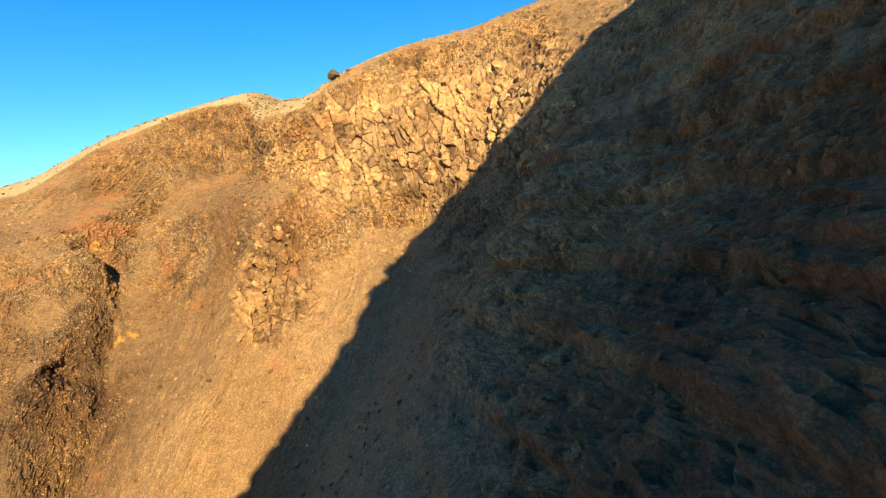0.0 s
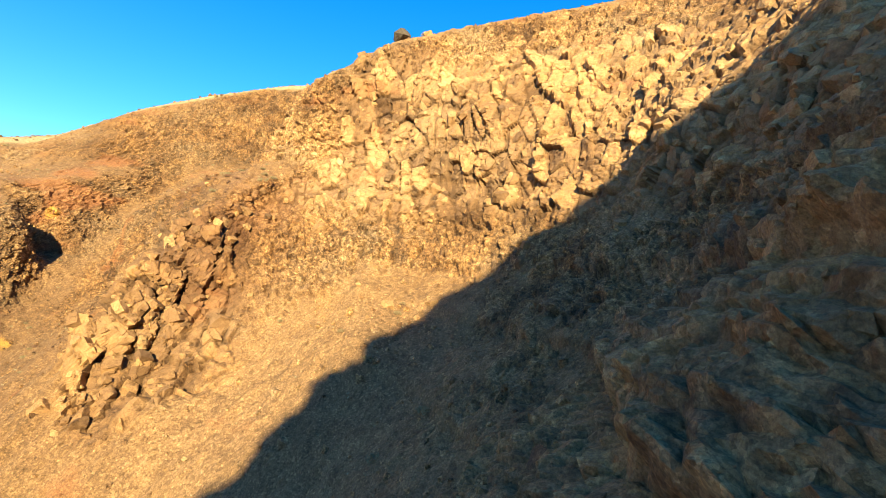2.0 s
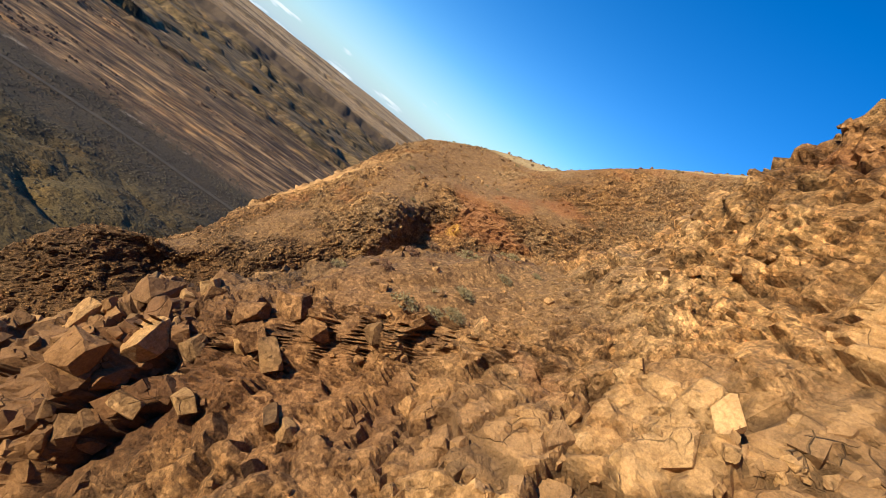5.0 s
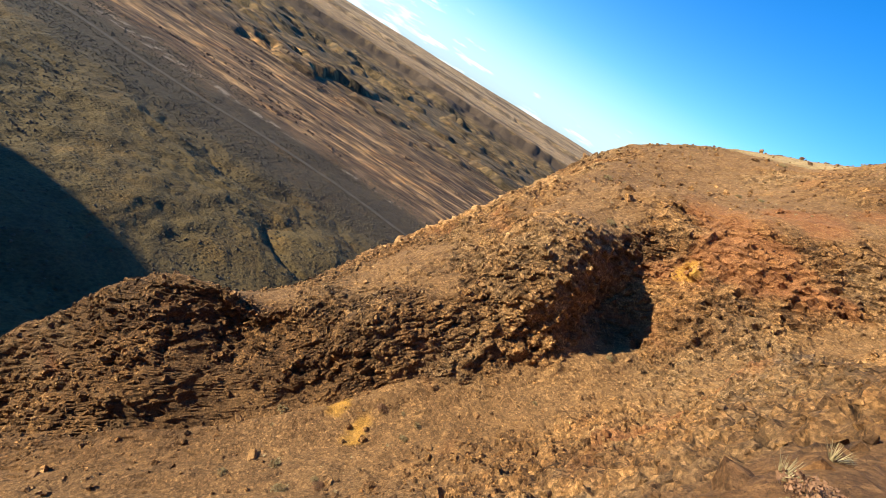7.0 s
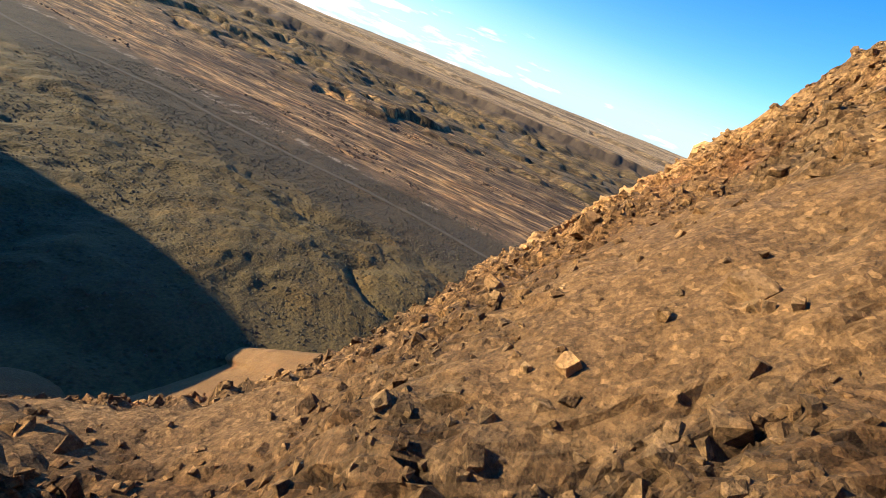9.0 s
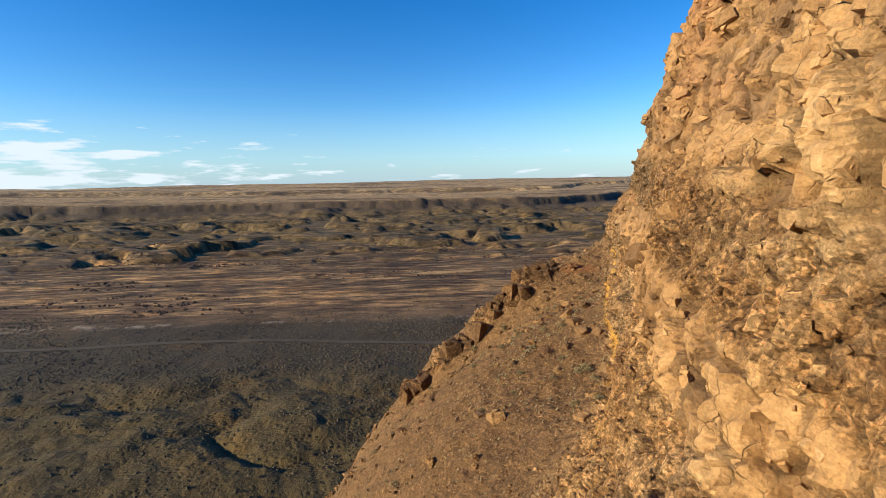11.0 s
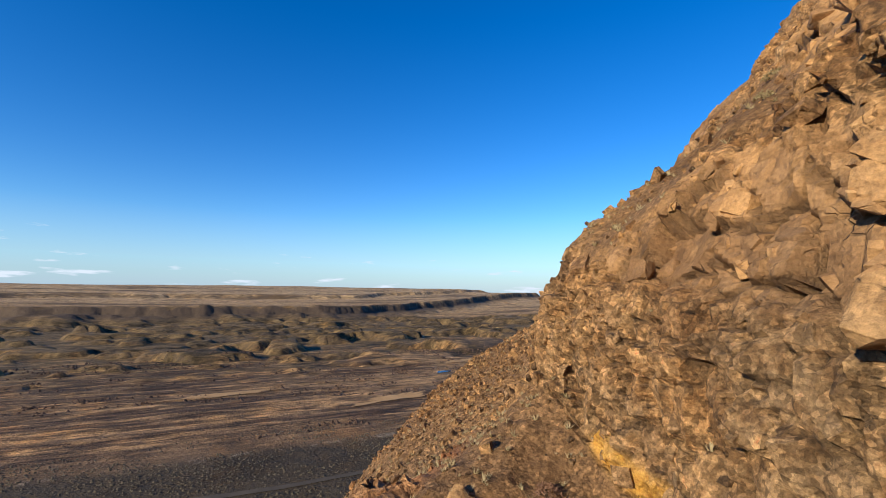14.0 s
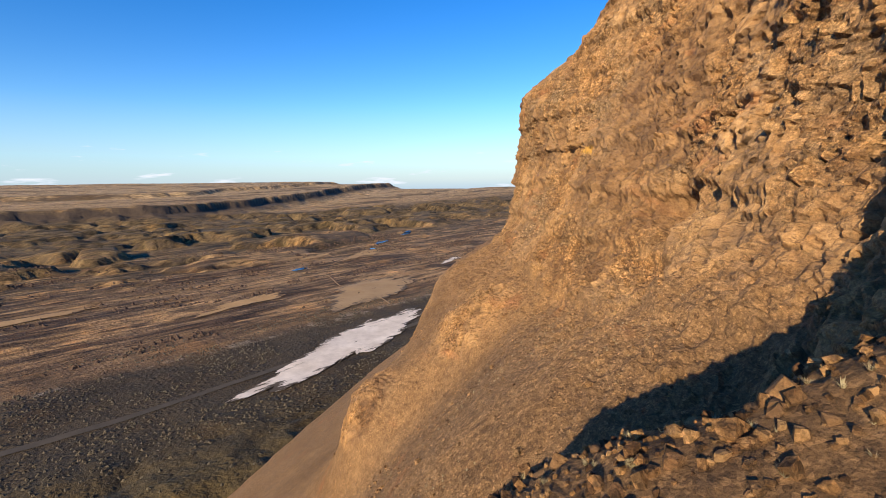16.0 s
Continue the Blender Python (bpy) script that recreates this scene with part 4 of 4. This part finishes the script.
def pick_ground(count, keep):
    w = np.clip(cell_area, 0, 2) * keep
    return rng.choice(len(w), count, p=w / w.sum())


X, Y, Z = flat_points.T
in_reach = (Y > 20) & (X > -240) & (Y < 215) & (Z > -75)
scree = in_reach * (1 - 0.6 * np.exp(-((X + 57) / 12) ** 2 - ((Y - 88) / 12) ** 2)) * (1 - 0.75 * flat_rock) * smooth(0.35, 0.6, face[:, 2]) * (1 + 14 * np.exp(-((X + 167) ** 2 + (Y - 104) ** 2) / 90))
stones = hewn_blocks(12, 3, 0.6, 0.0)
at = pick_ground(20000, scree)
size = (0.14 + 0.34 * rng.pareto(3.4, len(at)).clip(0, 2.0)) * (1 - 0.4 * smooth(-155, -162, X[at]))
strew("loose_stones", stones, flat_points[at] + face[at] * (size * 0.10)[:, None], size, 3.14, CLIFF, "loose brown broken stones lying on the scree", "stones", look_of=cliff_look(at, 0.7))
at = pick_ground(5200, in_reach * (np.exp(-((X + 168) ** 2 + (Y - 105) ** 2) / 40) + 0.8 * np.exp(-((X + 160) ** 2 + (Y - 97) ** 2) / 60)))
size = 0.05 + 0.11 * rng.pareto(3.0, len(at)).clip(0, 2.0)
# dark brown stones, darkened further in colour for the shadow on the ledge
ledge_look = cliff_look(at, 1.2)
ledge_look["umber"] = rng.uniform(0.5, 1.0, len(at))
ledge_look["dark"] = rng.uniform(0.0, 0.9, len(at))
strew("ledge_stones", hewn_blocks(8, 21, 0.7, 0.1), flat_points[at] + face[at] * (size * 0.12)[:, None], size, 3.14, CLIFF, "dark brown angular stones covering the ledge", "stones", look_of=ledge_look)
# joint blocks of the massive flows, and the rubble of the clinker between them
flows = CLIFF_LOOK["slab"]
hewn = hewn_blocks(16, 5, 0.75, 0.7)
near_wall = in_reach * (X > -154)
at = pick_ground(6000, near_wall * flows**2 * (1 - 0.5 * smooth(-80, -84, X) * smooth(-108, -102, X)) * (1 - 0.4 * smooth(-30, -20, X)))
size = np.where(X[at] < -110, 0.72, np.where(X[at] < -80, 0.4, 0.8)) * (0.45 + 0.60 * rng.pareto(2.8, len(at)).clip(0, np.where(X[at] < -80, 1.2, 2.2)))
strew("joint_blocks", hewn, flat_points[at] - face[at] * (size * 0.30)[:, None], size, 0.4, CLIFF, "squared brown basalt blocks split along joints of the wall", "blocks", face_frames(face[at]), cliff_look(at, 0.7))
pebbles = hewn_blocks(12, 9, 0.7, 0.0)
at = pick_ground(42000, in_reach * (1 - 0.93 * smooth(-165, -172, X)) * (X < 45) * (Y > 18) * (1 - 0.5 * smooth(8, 14, X)) * (1 + 3.6 * smooth(-52, -58, X) * smooth(-92, -84, X)) * flat_rock * (1 - 0.75 * flows) * (0.4 + 0.6 * smooth(-35, -45, X)))
size = (0.17 + 0.25 * rng.pareto(3.0, len(at)).clip(0, 2.0)) * (1 - 0.25 * smooth(-50, -56, X[at]) * smooth(-94, -88, X[at]))
strew("clinker_rubble", pebbles, flat_points[at] - face[at] * (size * 0.14)[:, None], size, 3.14, CLIFF, "angular brown clinker rubble bedded in the wall", "rubble", look_of=cliff_look(at, 0.6))

# the boulders nearest the flight line, each its own piece
blocks = []
for i, (v, f) in enumerate(hewn_blocks(24, 11, 0.8, 0.6)):
    me = bpy.data.meshes.new("boulder")
    raw_mesh(me, v, f)
    for key, value in (("rock", 1.0), ("tint", 0.1 + 0.8 * ((i * 0.618) % 1)), ("joint", 1.0), ("split", 1.0), ("straw", 0.0), ("umber", 0.2 + 0.6 * ((i * 0.37) % 1)), ("slab", 0.7), ("red", 0.0), ("dark", 0.0), ("seam", 0.0)):
        give(me, key, np.full(len(v), value))
    me.materials.append(CLIFF)
    blocks.append(me)
near_blocks = (np.exp(-(((X + 10) / 26) ** 2 + ((Y - 88) / 9) ** 2)) + 1.3 * np.exp(-(((X + 31) / 6) ** 2 + ((Y - 77) / 7) ** 2))
               + 0.5 * np.exp(-(((X + 130) / 22) ** 2 + ((Y - 84) / 8) ** 2)) + 0.4 * np.exp(-(((X + 66) / 8) ** 2 + ((Y - 84) / 12) ** 2)))
at = pick_ground(290, in_reach * near_blocks * ((X < -112) | (X > -84)) * (0.3 * flows + smooth(0.55, 0.75, face[:, 2])))
for i, fr in zip(at, face_frames(face[at])):
    ob = new("boulder", blocks[rng.integers(len(blocks))])
    s = min(float(0.5 + 0.55 * rng.pareto(3.0)), 1.5)
    ob.parent = cliff
    jog = Euler(rng.uniform(-0.35, 0.35, 3)).to_matrix()
    ob.matrix_basis = Matrix.Translation(Vector(flat_points[i] - face[i] * 0.10 * s)) @ (Matrix(fr.tolist()) @ jog).to_4x4() @ Matrix.Diagonal((s, s, s, 1))


# loose stones of the ledge that the flight line skims, each its own piece
at = pick_ground(290, in_reach * (1.2 * np.exp(-((X + 168) ** 2 + (Y - 105) ** 2) / 26) + 0.8 * np.exp(-((X + 161) ** 2 + (Y - 99) ** 2) / 34)) * smooth(0.4, 0.6, face[:, 2]))
for i in at:
    ob = new("stone", blocks[rng.integers(len(blocks))])
    s = min(float(0.14 + 0.16 * rng.pareto(2.6)), 0.6)
    ob.parent = cliff
    ob.matrix_basis = Matrix.Translation(Vector(flat_points[i] + face[i] * 0.10 * s)) @ Euler(rng.uniform(-3, 3, 3)).to_matrix().to_4x4() @ Matrix.Diagonal((s, s, s * 0.8, 1))


def rock_rib(name, line, count, low, high, label, seed):
    """A serrated rib of upright joint blocks that stands out of the scree along a line."""
    r = random.Random(seed)
    rib = new(name)
    line = np.array(line, float)
    rib.location = Vector(line[0])
    run = np.linspace(0, len(line) - 1.001, count)
    meshes = []
    for i, (v, f) in enumerate(hewn_blocks(10, seed, 0.8, 0.5)):
        me = bpy.data.meshes.new("rib_block")
        raw_mesh(me, v, f)
        for key, value in (("rock", 1.0), ("tint", 0.15 + 0.5 * ((i * 0.618) % 1)), ("joint", 1.0), ("split", 1.0), ("straw", 0.0), ("umber", 0.9), ("slab", 0.35), ("red", 0.0), ("dark", 0.45), ("seam", 0.0)):
            give(me, key, np.full(len(v), value))
        me.materials.append(CLIFF)
        meshes.append(me)
    for t in run:
        a = line[int(t)] + (line[int(t) + 1] - line[int(t)]) * (t % 1)
        for _ in range(2):
            size = r.uniform(low, high)
            piece = new("rib_block", r.choice(meshes))
            piece.parent = rib
            spot = Vector(a) - rib.location + Vector((r.gauss(0, 0.55), r.gauss(0, 0.45), r.uniform(-0.7, 0.1)))
            turn = Euler((r.uniform(-0.35, 0.35), radians(90) + r.uniform(-0.4, 0.4), r.uniform(0, 6.28))).to_matrix().to_4x4()
            piece.matrix_basis = Matrix.Translation(spot) @ turn @ Matrix.Diagonal((size * r.uniform(0.9, 1.3), size, size, 1))
    return tagged(rib, label, "rock rib")


rock_rib("rock_rib", [(-147.8, 87.5, -29.9), (-146.8, 85, -30.6), (-145.8, 82.6, -32.1), (-145.2, 79.5, -35.0), (-144.6, 76, -38.4), (-144.0, 72.8, -41.4), (-143.2, 69, -44.8)], 40, 1.3, 2.5, "dark serrated rib of upright basalt blocks on the scree", 31)


def tuft_shape(seed, blades=22, tall=0.40, thick=0.011):
    """A bunchgrass tuft: narrow bent blades from one root."""
    r = random.Random(seed)
    v, f = [], []
    for _ in range(blades):
        a, lean, h = r.uniform(0, 6.28), r.uniform(0.15, 0.95), tall * r.uniform(0.6, 1.1)
        d, side = Vector((math.cos(a), math.sin(a), 0)), Vector((-math.sin(a), math.cos(a), 0)) * thick
        root = d * 0.05
        tip = root + d * lean * h * 1.25 + Vector((0, 0, h))
        n = len(v)
        v += [root - side, root + side, tip]
        f.append((n, n + 1, n + 2))
    return np.array([q[:] for q in v]), np.array(f)


def shrub_shape(seed, twigs=130, wide=0.5, leaf=0.16):
    """A low desert shrub: leaf clumps on the shell of an uneven dome."""
    r = random.Random(seed)
    v, f = [], []
    for _ in range(twigs):
        a, b = r.uniform(0, 6.28), math.acos(r.uniform(0.0, 1.0))
        rad = wide * r.uniform(0.55, 1.05)
        c = Vector((math.sin(b) * math.cos(a) * rad, math.sin(b) * math.sin(a) * rad, math.cos(b) * rad * 0.75 + 0.06))
        for _ in range(2):
            n = len(v)
            for _ in range(3):
                v.append(c + Vector((r.gauss(0, 1), r.gauss(0, 1), r.gauss(0, 1))).normalized() * wide * leaf)
            f.append((n, n + 1, n + 2))
    for _ in range(8):
        a = r.uniform(0, 6.28)
        d = Vector((math.cos(a), math.sin(a), 0))
        n = len(v)
        v += [Vector((-0.02, 0, -0.1)), Vector((0.02, 0, -0.1)), d * wide * 0.6 + Vector((0, 0, wide * 0.55))]
        f.append((n, n + 1, n + 2))
    return np.array([q[:] for q in v]), np.array(f)


soft = smooth(0.6, 0.78, face[:, 2]) * (flat_rock < 0.4) * (1 - 0.8 * flat_rock) * in_reach
clumpy = smooth(0.35, 0.75, 0.5 + 0.8 * fbm(flat_points / 5.0, 3, 301))
tufts = [tuft_shape(s, 16, 0.24, 0.026) for s in range(6)]
west_slope = smooth(-105, -118, X) * smooth(-215, -190, X) * (Z > -60)
at = pick_ground(7000, soft * clumpy * (0.25 + 1.6 * west_slope + 0.9 * smooth(-120, -135, X) * (np.abs(X + 136) < 10) * (Y > 80)) + 12.0 * in_reach * np.exp(-((X + 133 + 0.72 * (Y - 83.4)) / 0.6) ** 2) * (Y > 77) * (Y < 91) * (X < -124) * smooth(0.4, 0.6, face[:, 2]) + 2.2 * in_reach * smooth(0.5, 0.65, face[:, 2]) * np.exp(-((X + 159) ** 2 + (Y - 97) ** 2) / 80))
strew("bunchgrass", tufts, flat_points[at], rng.uniform(0.35, 0.95, len(at)) * (1 - 0.35 * smooth(-158, -164, X[at])), 0.25, STRAW, "pale dry bunchgrass tufts on the slope", "grass")
bushes = [shrub_shape(s) for s in range(5)]
at = pick_ground(300, soft * clumpy * (X > -150))
strew("low_shrubs", bushes, flat_points[at], rng.uniform(0.6, 1.4, len(at)), 0.2, SAGE, "small grey-green desert shrubs scattered over the slopes", "shrubs")

# shrubs near the flight line, each a thing of its own
def stem_shape(seed, stems=14, wide=0.5):
    """Woody stems that fork from one root."""
    r = random.Random(seed)
    v, f = [], []
    for _ in range(stems):
        a, h = r.uniform(0, 6.28), wide * r.uniform(0.5, 0.95)
        d = Vector((math.cos(a), math.sin(a), 0))
        side = Vector((-d.y, d.x, 0)) * 0.016
        foot, tip = Vector((0, 0, -0.08)), d * wide * r.uniform(0.3, 0.8) + Vector((0, 0, h))
        mid = foot.lerp(tip, 0.5) + Vector((0, 0, -0.05)) + d * 0.05
        n = len(v)
        v += [foot - side, foot + side, foot + Vector((0, 0, 0.03)), mid - side * 0.7, mid + side * 0.7, mid + Vector((0, 0, 0.02)), tip]
        for k in range(3):
            m = (k + 1) % 3
            f += [(n + k, n + m, n + 3 + m), (n + k, n + 3 + m, n + 3 + k), (n + 3 + k, n + 3 + m, n + 6)]
    return np.array([q[:] for q in v]), np.array(f)


WOOD = plain("weathered_stems", (0.070, 0.052, 0.038), (0.150, 0.115, 0.085), 6.0)
RUST = plain("russet_leaves", (0.150, 0.075, 0.045), (0.300, 0.160, 0.095), 2.0)
shrub_meshes = []
for s in range(6):
    pair = []
    for name, (v, f), mat in (("stems", stem_shape(60 + s), WOOD), ("foliage", shrub_shape(40 + s, 420, 0.5, 0.10), RUST if s > 3 else SAGE)):
        me = bpy.data.meshes.new(name)
        raw_mesh(me, v, f)
        me.materials.append(mat)
        pair.append(me)
    shrub_meshes.append(pair)
near_soft = np.exp(-(((X + 48) / 14) ** 2 + ((Y - 92) / 10) ** 2)) + np.exp(-(((X + 30) / 8) ** 2 + ((Y - 86) / 6) ** 2)) + np.exp(-(((X + 136) / 16) ** 2 + ((Y - 80) / 9) ** 2)) + np.exp(-(((X + 172) / 9) ** 2 + ((Y - 106) / 9) ** 2))
for i in pick_ground(120, in_reach * near_soft * (flat_rock < 0.45) * smooth(0.62, 0.8, face[:, 2])):
    kind = int(rng.integers(6))
    ob = new("sagebrush")
    s = float(rng.uniform(0.4, 0.95)) * (0.32 if X[i] < -158 else 1.0)
    ob.matrix_basis = Matrix.Translation(Vector(flat_points[i])) @ Matrix.Rotation(rng.uniform(0, 6.28), 4, "Z") @ Matrix.Diagonal((s, s, s * 0.9, 1))
    for name, me in zip(("stems", "foliage"), shrub_meshes[kind]):
        piece = new(name, me)
        piece.parent = ob
    tagged(ob, "low russet desert shrub rooted in the stony slope" if kind > 3 else "grey-brown sagebrush rooted in the stony slope", "shrub", "shrubs on the slopes")

# bunchgrass nearest the flight line, tuft by tuft
tuft_meshes = []
for s in range(6):
    v, f = tuft_shape(80 + s, 70, 0.27, 0.010)
    me = bpy.data.meshes.new("grass_tuft")
    raw_mesh(me, v, f)
    me.materials.append(STRAW)
    tuft_meshes.append(me)
ledge = 2.5 * np.exp(-(((X + 167) / 7) ** 2 + ((Y - 104) / 6) ** 2)) + 1.6 * np.exp(-(((X + 159) / 6) ** 2 + ((Y - 97) / 6) ** 2)) + np.exp(-(((X + 140) / 8) ** 2 + ((Y - 82) / 8) ** 2)) + 0.5 * np.exp(-(((X + 46) / 12) ** 2 + ((Y - 90) / 9) ** 2))
for i in pick_ground(290, in_reach * ledge * ((flat_rock < 0.5) | (X < -152)) * smooth(0.5, 0.7, face[:, 2])):
    ob = new("grass_tuft", tuft_meshes[rng.integers(6)])
    s = float(rng.uniform(0.45, 0.95)) * (0.55 if X[i] < -158 else 1.0)
    ob.matrix_basis = Matrix.Translation(Vector(flat_points[i])) @ Matrix.Rotation(rng.uniform(0, 6.28), 4, "Z") @ Matrix.Diagonal((s, s, s, 1))
    tagged(ob, "pale dry bunchgrass tuft among brown stones", "grass tuft", "bunchgrass tufts on the slopes")


# ---------------------------------------------------------------- brush of the valley floor
def dome_shape(seed):
    r = random.Random(seed)
    ring = [Vector((math.cos(a) * r.uniform(0.7, 1.1), math.sin(a) * r.uniform(0.7, 1.1), 0)) for a in (k * 1.2566 for k in range(5))]
    v = ring + [Vector((r.uniform(-0.35, 0.35), r.uniform(-0.35, 0.35), r.uniform(0.7, 1.0))), Vector((r.uniform(-0.5, 0.5), r.uniform(-0.5, 0.5), r.uniform(0.6, 0.8)))]
    f = [(k, (k + 1) % 5, 5 + (k > 2)) for k in range(5)] + [(0, 6, 5), (3, 5, 6)]
    return np.array([q[:] for q in v]), np.array(f)


domes = [dome_shape(s) for s in range(5)]


def on_valley(x, y):
    p = np.stack([x, y, np.zeros(len(x))], 1)
    p[:, 2] = valley_height(p)[0] - 0.15
    return p


n = 40000
y = rng.uniform(-620, 760, n)
x = -rng.uniform(190, 655, n)
dense = smooth(0.30, 0.60, 0.5 + 0.9 * fbm(np.stack([x / 30, y / 60, 0 * x], 1), 4, 311)) * (0.30 + 0.70 * smooth(-420, -460, x))
dense = np.maximum(dense, 0.9 * (1 - smooth(0.05, 0.40, drainage(np.stack([x, y, 0 * x], 1)))) * smooth(-480, -400, x))
free = (np.abs(x - road_line(y)) > 6) & ~(((x + 533 + 0.30 * (y - 338)) / 40) ** 2 + ((y - 338) / 140) ** 2 < 1)
keep_these = (rng.uniform(0, 1, n) < dense) & free
p = on_valley(x[keep_these], y[keep_these])
strew("sage_flat", domes, p, rng.uniform(0.6, 1.7, len(p)), 0.1, BRUSH, "dark low sagebrush dotted over the valley flat", "brush")
n = 34000
y = rng.uniform(-1000, 2200, n)
x = -rng.uniform(640, 1250, n)
arms = fbm(np.stack([x / 55, y / 380, 0 * x], 1), 4, 321)
keep_these = (np.abs(arms) < 0.04) | (arms > 0.42)
p = on_valley(x[keep_these], y[keep_these])
strew("willow_thickets", domes, p, rng.uniform(1.4, 3.8, len(p)), 0.1, WILLOW, "bare reddish-brown willow thickets along the old river arms", "thicket")

# lone dark rock standing on the rim
def rim_rock():
    bm = bmesh.new()
    r = random.Random(5)
    for _ in range(26):
        v = Vector((r.gauss(0, 1), r.gauss(0, 1), r.gauss(0, 1))).normalized()
        bm.verts.new((v.x * 1.5, v.y * 1.3, v.z * (1.5 if v.z > 0 else 1.0) * (1.0 - 0.35 * abs(v.x))))
    bmesh.ops.convex_hull(bm, input=bm.verts)
    me = bpy.data.meshes.new("rim_rock")
    bm.to_mesh(me)
    bm.free()
    me.materials.append(BOULDER)
    ob = new("rim_rock", me)
    k = np.argmin((X + 18.6) ** 2 + (Y - 103.2) ** 2 + 4 * (Z < 28))
    ob.location = Vector(flat_points[k]) + Vector((0, 0, 0.9))
    return tagged(ob, "dark pointed rock standing on the grassy rim", "rock")


rim_rock()
